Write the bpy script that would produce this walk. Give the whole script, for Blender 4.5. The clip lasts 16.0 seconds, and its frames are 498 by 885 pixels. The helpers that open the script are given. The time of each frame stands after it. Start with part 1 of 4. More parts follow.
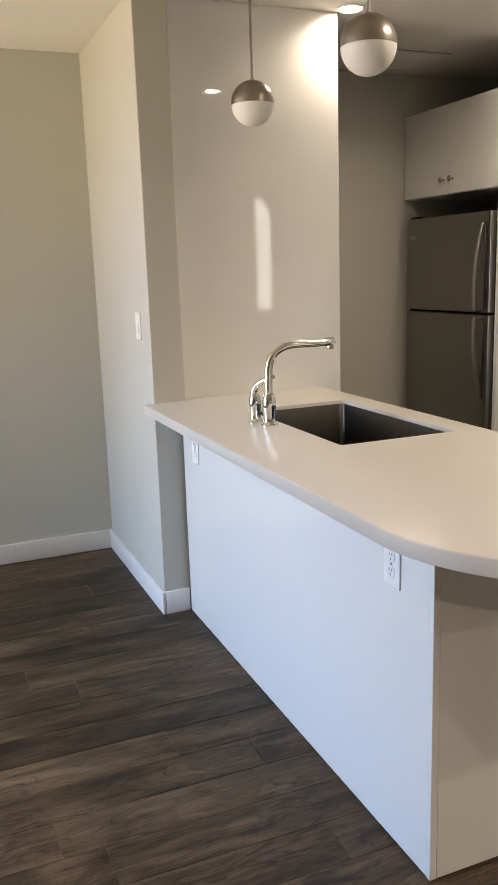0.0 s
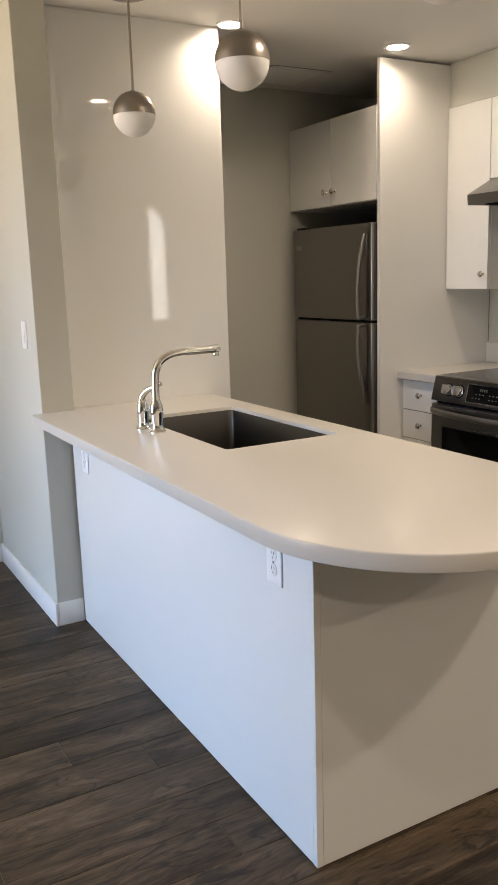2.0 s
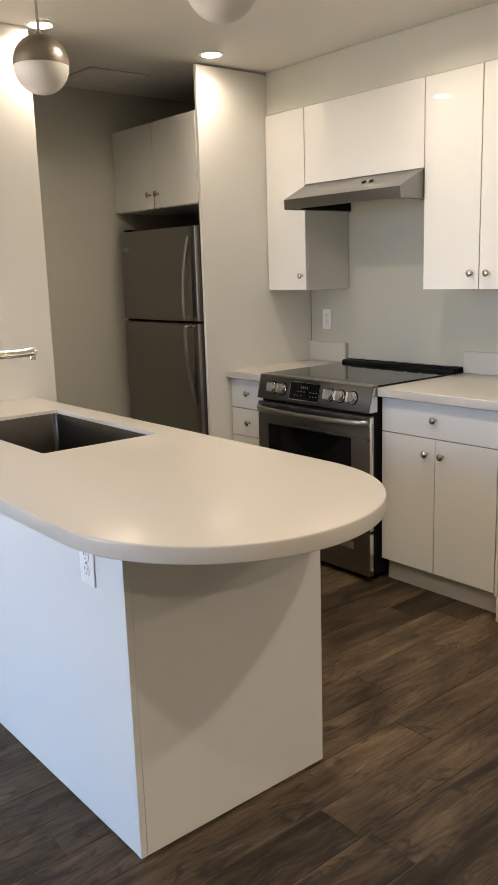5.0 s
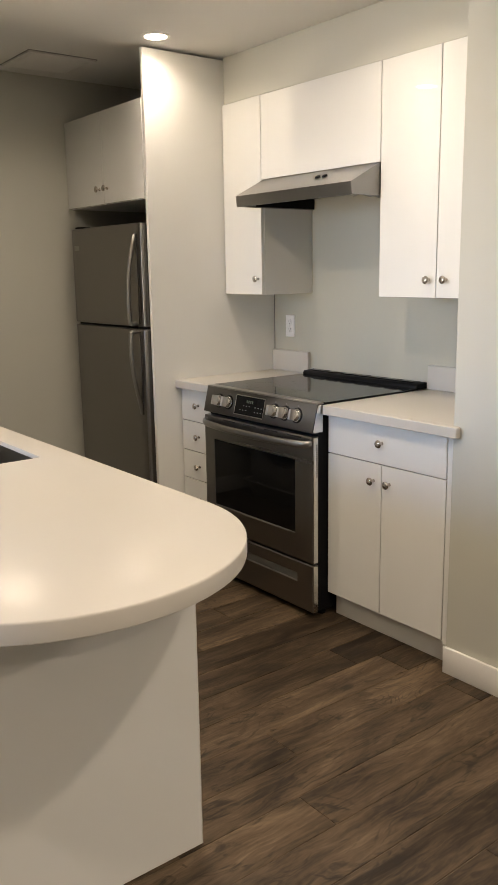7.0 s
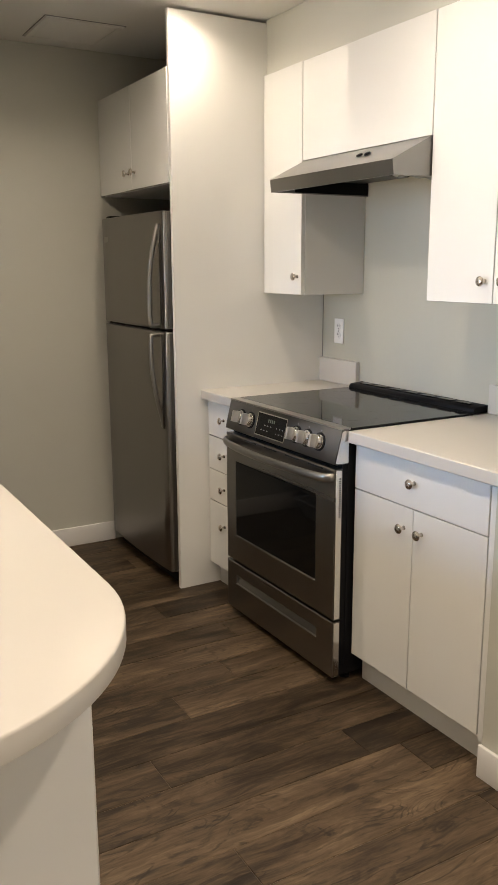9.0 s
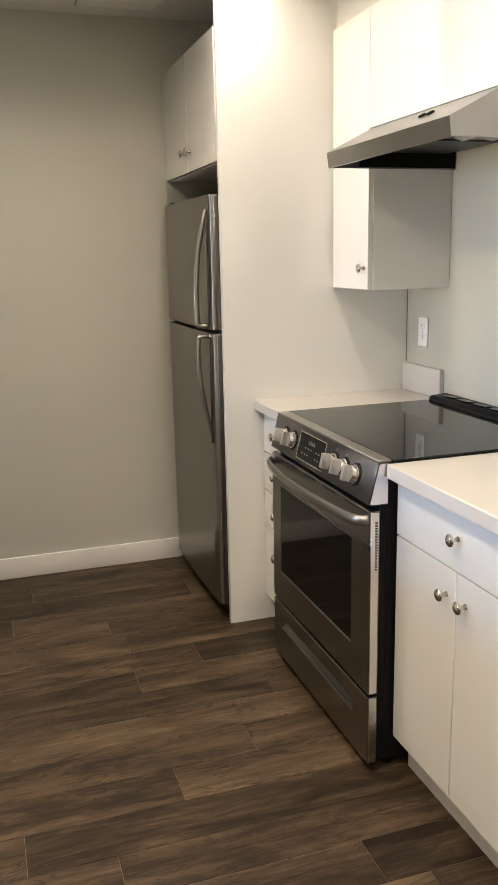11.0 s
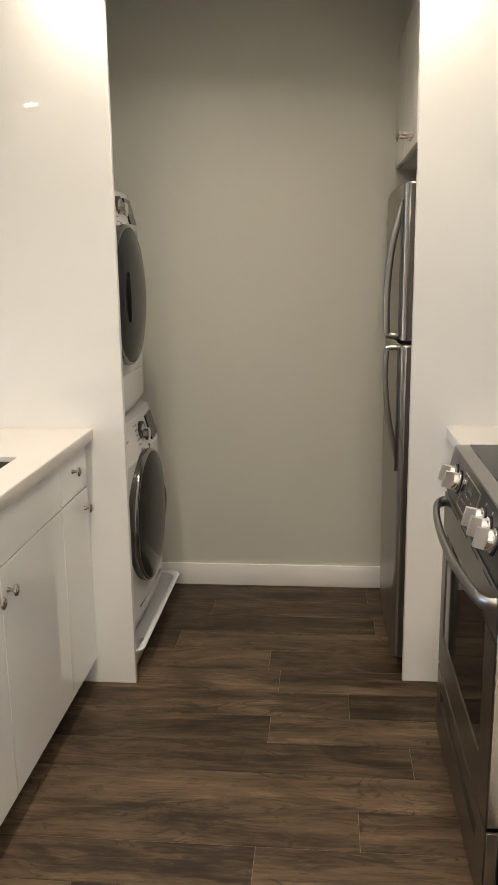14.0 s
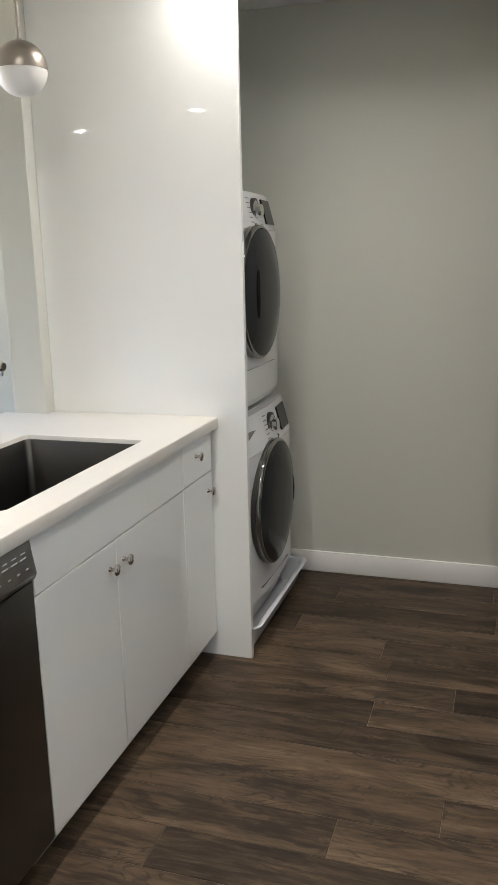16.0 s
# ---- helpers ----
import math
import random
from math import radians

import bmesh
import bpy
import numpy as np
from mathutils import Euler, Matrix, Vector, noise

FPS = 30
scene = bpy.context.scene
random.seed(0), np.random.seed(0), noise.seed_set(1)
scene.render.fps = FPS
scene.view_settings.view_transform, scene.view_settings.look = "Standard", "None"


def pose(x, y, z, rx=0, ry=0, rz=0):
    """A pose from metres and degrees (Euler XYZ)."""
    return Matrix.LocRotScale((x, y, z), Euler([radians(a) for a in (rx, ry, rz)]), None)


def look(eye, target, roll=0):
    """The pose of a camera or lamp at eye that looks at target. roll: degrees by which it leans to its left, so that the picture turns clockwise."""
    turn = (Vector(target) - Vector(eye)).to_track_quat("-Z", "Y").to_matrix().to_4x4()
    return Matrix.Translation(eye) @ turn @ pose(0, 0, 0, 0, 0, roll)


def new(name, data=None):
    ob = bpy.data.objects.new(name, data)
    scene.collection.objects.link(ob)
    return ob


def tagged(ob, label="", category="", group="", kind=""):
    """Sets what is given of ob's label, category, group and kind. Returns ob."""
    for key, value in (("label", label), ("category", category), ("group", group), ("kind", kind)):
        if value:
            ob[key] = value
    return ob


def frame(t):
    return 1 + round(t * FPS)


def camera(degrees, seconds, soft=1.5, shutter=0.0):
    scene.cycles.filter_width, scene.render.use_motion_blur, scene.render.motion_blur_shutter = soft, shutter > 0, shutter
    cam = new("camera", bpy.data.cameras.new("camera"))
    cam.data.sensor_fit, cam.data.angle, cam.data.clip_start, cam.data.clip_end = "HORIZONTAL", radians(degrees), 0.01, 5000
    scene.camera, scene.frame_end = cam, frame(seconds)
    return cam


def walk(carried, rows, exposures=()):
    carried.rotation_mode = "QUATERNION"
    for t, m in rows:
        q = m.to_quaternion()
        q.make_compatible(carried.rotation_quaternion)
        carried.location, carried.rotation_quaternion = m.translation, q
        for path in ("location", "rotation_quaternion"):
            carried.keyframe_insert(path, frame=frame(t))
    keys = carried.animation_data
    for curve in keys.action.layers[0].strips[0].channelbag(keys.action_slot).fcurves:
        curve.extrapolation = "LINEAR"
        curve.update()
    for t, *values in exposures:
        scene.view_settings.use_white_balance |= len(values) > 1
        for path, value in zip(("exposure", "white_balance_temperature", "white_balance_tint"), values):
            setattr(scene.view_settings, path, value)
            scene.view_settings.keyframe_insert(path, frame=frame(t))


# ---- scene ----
cam = camera(33.8, 16.0)
PATH = [
    (0, (0.284, 0.238, 1.443), (1.021, 2.051, 1.027), -1.9),
    (0.5, (0.296, 0.214, 1.442), (1.085, 2.006, 1.032), -2.1),
    (1, (0.303, 0.204, 1.44), (1.149, 1.971, 1.035), -1.9),
    (1.5, (0.306, 0.193, 1.436), (1.206, 1.933, 1.034), -1.8),
    (2, (0.31, 0.179, 1.435), (1.263, 1.891, 1.036), -1.8),
    (2.5, (0.304, 0.162, 1.436), (1.312, 1.844, 1.043), -1.7),
    (3, (0.299, 0.143, 1.434), (1.356, 1.794, 1.042), -1.9),
    (3.5, (0.298, 0.117, 1.434), (1.403, 1.734, 1.029), -2.1),
    (4, (0.314, 0.095, 1.433), (1.464, 1.677, 1.019), -2.3),
    (4.5, (0.344, 0.075, 1.434), (1.543, 1.621, 1.022), -1.9),
    (5, (0.372, 0.07, 1.443), (1.618, 1.58, 1.032), -1.8),
    (5.2, (0.401, 0.073, 1.439), (1.659, 1.573, 1.029), -2.1),
    (7.5, (1.048, 0.113, 1.449), (2.196, 1.697, 1.03), -0.6),
    (8, (1.183, 0.156, 1.435), (2.26, 1.785, 1.003), -0.9),
    (8.5, (1.347, 0.267, 1.444), (2.38, 1.927, 1.023), -0.6),
    (10.8, (2.063, 0.561, 1.456), (2.701, 2.403, 1.007), -1.0),
    (11, (2.127, 0.615, 1.454), (2.731, 2.47, 1.012), -1.2),
    (11.5, (2.234, 0.693, 1.446), (2.729, 2.581, 1.009), -1.9),
    (12, (2.394, 0.763, 1.451), (2.731, 2.686, 1.017), -1.3),
    (12.5, (2.53, 0.799, 1.455), (2.717, 2.739, 1.007), -1.1),
    (13, (2.592, 0.839, 1.449), (2.667, 2.783, 0.983), -1.8),
    (13.5, (2.651, 0.876, 1.448), (2.623, 2.822, 0.988), -1.2),
    (14, (2.725, 0.918, 1.452), (2.54, 2.861, 1.015), -0.8),
    (14.5, (2.797, 0.931, 1.466), (2.479, 2.859, 1.042), -1.6),
    (15, (2.869, 0.919, 1.47), (2.426, 2.82, 1.036), -1.8),
    (15.5, (2.908, 0.894, 1.471), (2.377, 2.769, 1.022), -1.6),
    (16, (2.943, 0.836, 1.466), (2.34, 2.69, 1.022), -1.4),
]
EXPO = [(0, -0.05, 6450, 14), (3.5, -0.02, 6450, 13), (5.2, 0.01, 6450, 12), (7.5, 0.27, 6400, 12), (8.5, 0.35, 6350, 12), (11, 0.78, 6250, 12), (12, 0.90, 6200, 12), (13, 0.92, 6150, 12), (13.5, 0.77, 6150, 12), (14, 0.71, 6050, 11), (14.5, 0.69, 5950, 11), (15, 0.57, 5350, 9), (16, 0.62, 5300, 9)]
walk(cam, [(t, look(eye, target, roll)) for t, eye, target, roll in PATH], EXPO)

# ---- light ----
world = bpy.data.worlds.new("world")
scene.world = world
world.use_nodes = True
wn = world.node_tree.nodes
sky = wn.new("ShaderNodeTexSky")
sky.sky_type = "NISHITA"
sky.sun_disc = False
sky.sun_elevation, sky.sun_rotation = radians(48), radians(-90)
wn["Background"].inputs[1].default_value = 0.10
world.node_tree.links.new(sky.outputs[0], wn["Background"].inputs[0])


def lamp(name, kind, energy, color, m, **settings):
    data = bpy.data.lights.new(name, kind)
    data.energy, data.color = energy, color
    if kind == "AREA":
        data.shape, data.size, data.size_y = "RECTANGLE", settings["w"], settings["h"]
        if settings["h"] == settings["w"]:
            data.shape = "DISK"
        data.spread = radians(settings["spread"]) if "spread" in settings else math.pi
    if kind == "SUN":
        data.angle = radians(0.5)
    ob = new(name, data)
    ob.matrix_world = m
    return ob


DAY = (0.37, 0.62, 1.0)
WARM = (1.0, 0.83, 0.635)
lamp("sun", "SUN", 3.0, (1.0, 0.93, 0.82), look((-8, 1.5, 9), (0, 0.6, 0)))
# sky light in the openings of the west and south windows
lamp("window_light", "AREA", 31, DAY, look((-2.62, 3.2, 1.45), (1.2, 2.6, 0.0)), w=2.0, h=1.8, spread=72)
lamp("arch_light", "AREA", 9, (1.0, 0.94, 0.84), look((4.48, -2.95, 1.6), (4.48, 5, 1.6)), w=0.36, h=1.5)
# light thrown up through the same windows by the sunlit ground outside
lamp("ground_light", "AREA", 54, (1.0, 0.78, 0.49), look((-2.60, 3.2, 1.0), (0.4, 3.1, 3.2)), w=2.0, h=1.2, spread=108)
# the last three are unseen, added to brighten end panel and living room
CANS = [(2.095, 3.435, 5.6), (2.985, 3.43, 2.3), (2.08, 1.95, 10), (2.98, 2.28, 3.9), (0.77, 0.47, 6.0), (-0.41, 0.0, 2.5), (2.15, 0.10, 10.5), (0.64, -1.55, 24), (2.59, -1.55, 25)]
CEIL = 2.47
for cx, cy, watts in CANS:
    lamp("can_and_fill_light", "AREA", watts, WARM, pose(cx, cy, CEIL - 0.009), w=0.088, h=0.088, spread=150)


# ---- materials ----
def mat(name, color, rough=0.5, metal=0.0, vary=0.06, scale=3.0, bump=0.0, bscale=200.0, stretch=(1, 1, 1), coat=0.0, rvary=0.06, spec=0.5, trans=0.0, ior=1.45):
    m = bpy.data.materials.new(name)
    m.use_nodes = True
    n, l = m.node_tree.nodes, m.node_tree.links
    b = n["Principled BSDF"]
    b.inputs["Metallic"].default_value = metal
    b.inputs["Coat Weight"].default_value = coat
    b.inputs["Coat Roughness"].default_value = 0.03
    b.inputs["Specular IOR Level"].default_value = spec
    b.inputs["Transmission Weight"].default_value = trans
    b.inputs["IOR"].default_value = ior
    tc = n.new("ShaderNodeTexCoord")
    mp = n.new("ShaderNodeMapping")
    mp.inputs["Scale"].default_value = stretch
    l.new(tc.outputs["Object"], mp.inputs[0])
    big = n.new("ShaderNodeTexNoise")
    big.inputs["Scale"].default_value = scale
    big.inputs["Detail"].default_value = 5
    l.new(mp.outputs[0], big.inputs["Vector"])
    fine = n.new("ShaderNodeTexNoise")
    fine.inputs["Scale"].default_value = bscale
    fine.inputs["Detail"].default_value = 3
    l.new(mp.outputs[0], fine.inputs["Vector"])
    mix = n.new("ShaderNodeMix")
    mix.data_type = "RGBA"
    mix.inputs[6].default_value = (*[c * (1 - vary) for c in color], 1)
    mix.inputs[7].default_value = (*[min(1, c * (1 + vary)) for c in color], 1)
    add = n.new("ShaderNodeMath")
    add.operation = "MULTIPLY_ADD"
    add.inputs[1].default_value = 0.4
    l.new(fine.outputs["Fac"], add.inputs[0])
    sc = n.new("ShaderNodeMath")
    sc.operation = "MULTIPLY"
    sc.inputs[1].default_value = 0.6
    l.new(big.outputs["Fac"], sc.inputs[0])
    l.new(sc.outputs[0], add.inputs[2])
    l.new(add.outputs[0], mix.inputs[0])
    l.new(mix.outputs[2], b.inputs["Base Color"])
    rr = n.new("ShaderNodeMapRange")
    rr.inputs[3].default_value, rr.inputs[4].default_value = max(0.0, rough * (1 - rvary * 3)), min(1, rough * (1 + rvary * 3))
    l.new(big.outputs["Fac"], rr.inputs[0])
    l.new(rr.outputs[0], b.inputs["Roughness"])
    if bump:
        bp = n.new("ShaderNodeBump")
        bp.inputs["Strength"].default_value = bump
        bp.inputs["Distance"].default_value = 0.001
        l.new(fine.outputs["Fac"], bp.inputs["Height"])
        l.new(bp.outputs[0], b.inputs["Normal"])
    return m


def wood_floor():
    m = bpy.data.materials.new("vinyl_plank")
    m.use_nodes = True
    n, l = m.node_tree.nodes, m.node_tree.links
    b = n["Principled BSDF"]
    tc, oi = n.new("ShaderNodeTexCoord"), n.new("ShaderNodeObjectInfo")
    off = n.new("ShaderNodeCombineXYZ")
    for i, k in enumerate((37.0, 19.0, 53.0)):
        mm = n.new("ShaderNodeMath")
        mm.operation = "MULTIPLY"
        mm.inputs[1].default_value = k
        l.new(oi.outputs["Random"], mm.inputs[0])
        l.new(mm.outputs[0], off.inputs[i])
    va = n.new("ShaderNodeVectorMath")
    l.new(tc.outputs["Object"], va.inputs[0])
    l.new(off.outputs[0], va.inputs[1])

    def nz(vec, sx, sy, detail, rough=0.55, dist=0.0):
        mp = n.new("ShaderNodeMapping")
        mp.inputs["Scale"].default_value = (sx, sy, 1)
        l.new(vec, mp.inputs[0])
        t = n.new("ShaderNodeTexNoise")
        t.inputs["Scale"].default_value, t.inputs["Detail"].default_value, t.inputs["Distortion"].default_value = 1.0, detail, dist
        t.inputs["Roughness"].default_value = rough
        l.new(mp.outputs[0], t.inputs["Vector"])
        return t

    def mad(a, k, c):
        t = n.new("ShaderNodeMath")
        t.operation = "MULTIPLY_ADD"
        l.new(a, t.inputs[0])
        t.inputs[1].default_value = k
        if isinstance(c, float):
            t.inputs[2].default_value = c
        else:
            l.new(c, t.inputs[2])
        return t.outputs[0]

    def span(a, lo, hi, v0=0.0, v1=1.0):
        t = n.new("ShaderNodeMapRange")
        t.interpolation_type = "SMOOTHSTEP"
        for k, v in zip((1, 2, 3, 4), (lo, hi, v0, v1)):
            t.inputs[k].default_value = v
        l.new(a, t.inputs[0])
        return t.outputs[0]

    def times(a, c):
        t = n.new("ShaderNodeMath")
        t.operation = "MULTIPLY"
        l.new(a, t.inputs[0])
        l.new(c, t.inputs[1])
        return t.outputs[0]

    # grain lines bend round slow swells, as they do about knots
    bend = nz(va.outputs[0], 4.5, 12.0, 3, 0.55)
    pull = n.new("ShaderNodeVectorMath")
    pull.operation = "MULTIPLY_ADD"
    l.new(bend.outputs["Color"], pull.inputs[0])
    pull.inputs[1].default_value = (0.11, 0.052, 0.0)
    l.new(va.outputs[0], pull.inputs[2])
    bent = pull.outputs[0]
    grain = nz(bent, 2.1, 25.0, 9, 0.70).outputs["Fac"]
    fine = nz(bent, 6.0, 120.0, 5, 0.68).outputs["Fac"]
    cloud = nz(va.outputs[0], 2.4, 7.0, 8, 0.66, 1.0).outputs["Fac"]
    knot = nz(bent, 3.8, 11.0, 9, 0.70, 1.2).outputs["Fac"]
    fleck = nz(bent, 9.0, 60.0, 3, 0.5).outputs["Fac"]
    # growth rings: thin level lines of a slow noise, strongest about knots
    flow = nz(bent, 2.2, 7.0, 2, 0.45, 0.5).outputs["Fac"]
    ring = n.new("ShaderNodeMath")
    ring.operation = "SINE"
    l.new(mad(flow, 105.0, 0.0), ring.inputs[0])
    dark = nz(bent, 2.4, 24.0, 5, 0.6).outputs["Fac"]
    f = mad(fine, 0.22, mad(grain, 0.40, mad(cloud, 0.44, mad(oi.outputs["Random"], 0.10, -0.080))))
    ramp = n.new("ShaderNodeValToRGB")
    e = ramp.color_ramp.elements
    e[0].position, e[0].color = 0.385, (0.0155, 0.0102, 0.0061, 1)
    e[1].position, e[1].color = 0.665, (0.185, 0.1300, 0.0790, 1)
    for p, c in ((0.450, (0.037, 0.0253, 0.0152, 1)), (0.52, (0.074, 0.0513, 0.0310, 1)), (0.590, (0.120, 0.0835, 0.0507, 1))):
        x = e.new(p)
        x.color = c
    l.new(f, ramp.inputs[0])
    tone = ramp.outputs[0]
    for fac, col in ((times(span(knot, 0.545, 0.635, 0.0, 0.90), span(grain, 0.36, 0.60, 1.0, 0.30)), (0.021, 0.0165, 0.0120, 1)),
                     (times(span(ring.outputs[0], 0.45, 1.0, 0.0, 0.62), span(knot, 0.44, 0.58)), (0.022, 0.0155, 0.0105, 1)),
                     (span(dark, 0.62, 0.74, 0.0, 0.6), (0.036, 0.0245, 0.0160, 1)),
                     (span(fleck, 0.68, 0.76, 0.0, 0.7), (0.024, 0.0140, 0.0085, 1))):
        mix = n.new("ShaderNodeMix")
        mix.data_type = "RGBA"
        mix.inputs[7].default_value = col
        l.new(fac, mix.inputs[0])
        l.new(tone, mix.inputs[6])
        tone = mix.outputs[2]
    l.new(mix.outputs[2], b.inputs["Base Color"])
    l.new(mad(grain, 0.22, 0.36), b.inputs["Roughness"])
    b.inputs["Specular IOR Level"].default_value = 0.22
    bp = n.new("ShaderNodeBump")
    bp.inputs["Strength"].default_value, bp.inputs["Distance"].default_value = 0.35, 0.0012
    l.new(mad(fine, 0.7, grain), bp.inputs["Height"])
    l.new(bp.outputs[0], b.inputs["Normal"])
    return m


def emitter(name, color, strength):
    m = bpy.data.materials.new(name)
    m.use_nodes = True
    b = m.node_tree.nodes["Principled BSDF"]
    b.inputs["Base Color"].default_value = (0.05, 0.05, 0.05, 1)
    b.inputs["Emission Color"].default_value = (*color, 1)
    b.inputs["Emission Strength"].default_value = strength
    return m


M_WALL = mat("wall_paint", (0.535, 0.535, 0.480), 0.55, vary=0.03, scale=1.2, bump=0.25, bscale=260)
M_CEIL = mat("ceiling_paint", (0.78, 0.77, 0.74), 0.75, vary=0.02, scale=1.0, bump=0.35, bscale=220)
M_TRIM = mat("trim_paint", (0.80, 0.79, 0.77), 0.35, vary=0.03, scale=4, bump=0.08, bscale=120)
M_FLOOR = wood_floor()
# pale colour in the joints paints the light caught by the plank bevels
M_SUB = mat("joint_bevel_highlight", (0.27, 0.215, 0.155), 0.8)
M_GLOSS = mat("gloss_laminate", (0.79, 0.792, 0.77), 0.022, vary=0.012, scale=1.5, coat=0.55, bump=0.010, bscale=7, rvary=0.1, spec=0.6)
# hidden bodies coloured dark so the gaps between fronts look shaded
M_CARC = mat("carcass_gap_shade", (0.22, 0.215, 0.205), 0.5)
M_EDGE = mat("laminate_edge", (0.76, 0.745, 0.72), 0.32, vary=0.02, scale=6)
M_GREY = mat("grey_carcass", (0.80, 0.79, 0.765), 0.35, vary=0.03, scale=4)
M_SPLASH = mat("backsplash_sheet", (0.52, 0.51, 0.43), 0.25, vary=0.03, scale=1.4, bump=0.03, bscale=40)
M_QUARTZ = mat("quartz", (0.558, 0.534, 0.490), 0.30, vary=0.018, scale=5, bscale=70, rvary=0.03)
M_STEEL = mat("brushed_steel", (0.255, 0.247, 0.236), 0.28, 1.0, vary=0.03, scale=2, bump=0.0, bscale=90, stretch=(4, 0.3, 12), rvary=0.02)
M_STEELV = mat("brushed_steel_upright", (0.235, 0.222, 0.208), 0.30, 1.0, vary=0.02, scale=2, bump=0.0, bscale=90, stretch=(1, 12, 0.2), rvary=0.02)
M_BRIGHT = mat("bright_steel", (0.80, 0.785, 0.76), 0.17, 1.0, vary=0.05, scale=8, bump=0.03, bscale=120)
M_HANDLE = mat("handle_steel", (0.35, 0.342, 0.328), 0.30, 1.0, vary=0.04, scale=8, bump=0.03, bscale=120)
M_KNOB = mat("satin_knob_steel", (0.80, 0.785, 0.76), 0.36, 1.0, vary=0.04, scale=30, bump=0.02, bscale=160)
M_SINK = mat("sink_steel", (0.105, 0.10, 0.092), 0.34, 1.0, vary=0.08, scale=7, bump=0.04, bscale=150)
M_NICKEL = mat("satin_nickel", (0.31, 0.278, 0.24), 0.37, 1.0, vary=0.03, scale=9)
M_PULL = mat("nickel_knob", (0.62, 0.575, 0.52), 0.2, 1.0, vary=0.03, scale=9)
M_CHROME = mat("chrome", (0.82, 0.81, 0.79), 0.06, 1.0, vary=0.02, scale=6)
M_BLACK = mat("black_enamel", (0.007, 0.007, 0.008), 0.45, vary=0.2, scale=8, spec=0.12)
M_GLASSTOP = mat("black_glass", (0.010, 0.011, 0.012), 0.05, vary=0.1, scale=5, rvary=0.2, spec=0.27)
M_RING = mat("printed_ring", (0.016, 0.016, 0.016), 0.05, vary=0.1, scale=5, rvary=0.2)
M_OVEN = mat("oven_glass", (0.006, 0.006, 0.006), 0.05, vary=0.1, scale=5, spec=0.2)
M_STEELD = mat("dark_steel", (0.13, 0.125, 0.118), 0.30, 1.0, vary=0.03, scale=2, bump=0.015, bscale=90, stretch=(1, 12, 0.2))
M_GLOBE = mat("milk_glass", (0.80, 0.785, 0.75), 0.5, vary=0.02, scale=4, spec=0.35)
M_PLASTIC = mat("white_plastic", (0.82, 0.81, 0.79), 0.3, vary=0.02, scale=10)
M_DARK = mat("dark_slot", (0.03, 0.03, 0.03), 0.5)
M_WASH = mat("appliance_enamel", (0.79, 0.79, 0.79), 0.24, vary=0.02, scale=3, coat=0.3)
M_WGLASS = mat("tinted_door", (0.018, 0.020, 0.022), 0.18, vary=0.1, scale=3, spec=0.12)
M_RIM = mat("door_chrome", (0.30, 0.295, 0.285), 0.12, 1.0, vary=0.05, scale=6)
M_TRAY = mat("tray_plastic", (0.62, 0.63, 0.645), 0.33, vary=0.04, scale=6, bump=0.05, bscale=60)
M_PRINT = mat("printed_marks", (0.20, 0.20, 0.20), 0.4)
M_PRINTD = mat("dark_print", (0.16, 0.16, 0.16), 0.4)
M_CAN = emitter("can_diffuser", (1.0, 0.82, 0.60), 52.0)
M_LED = emitter("clock_digits", (0.25, 0.5, 0.2), 0.06)
M_PANE = mat("window_glass", (1, 1, 1), 0.0, vary=0, trans=1.0, ior=1.02)
M_FILM = mat("clear_film", (0.42, 0.42, 0.40), 0.22, vary=0.15, scale=30, bump=0.3, bscale=60)
M_FILTER = mat("grease_filter", (0.07, 0.07, 0.068), 0.4, 1.0, vary=0.3, scale=60)


# ---- building helpers ----
ORIGIN = {}


def bx(x0, x1, y0, y1, z0, z1, b=0.0015, seg=1):
    bm = bmesh.new()
    bmesh.ops.create_cube(bm, size=1)
    for v in bm.verts:
        v.co = Vector((x0 + (v.co.x + 0.5) * (x1 - x0), y0 + (v.co.y + 0.5) * (y1 - y0), z0 + (v.co.z + 0.5) * (z1 - z0)))
    if b:
        bmesh.ops.bevel(bm, geom=list(bm.edges), offset=min(b, 0.45 * min(x1 - x0, y1 - y0, z1 - z0)), segments=seg, affect="EDGES", profile=0.5)
    return bm


def join(*bms):
    out = bms[0]
    for o in bms[1:]:
        m = bpy.data.meshes.new("tmp")
        o.to_mesh(m)
        out.from_mesh(m)
        bpy.data.meshes.remove(m)
        o.free()
    return out


def prism(poly, axis, a0, a1, b=0.0):
    """A profile drawn in the two other axes, drawn out along axis."""
    bm = bmesh.new()

    def put(p, a):
        return {"x": (a, p[0], p[1]), "y": (p[0], a, p[1]), "z": (p[0], p[1], a)}[axis]
    lo = [bm.verts.new(put(p, a0)) for p in poly]
    hi = [bm.verts.new(put(p, a1)) for p in poly]
    bm.faces.new(lo)
    bm.faces.new(hi[::-1])
    k = len(poly)
    for i in range(k):
        bm.faces.new((lo[i], hi[i], hi[(i + 1) % k], lo[(i + 1) % k]))
    bmesh.ops.recalc_face_normals(bm, faces=list(bm.faces))
    if b:
        bmesh.ops.bevel(bm, geom=list(bm.edges), offset=b, segments=1, affect="EDGES", profile=0.5)
    return bm


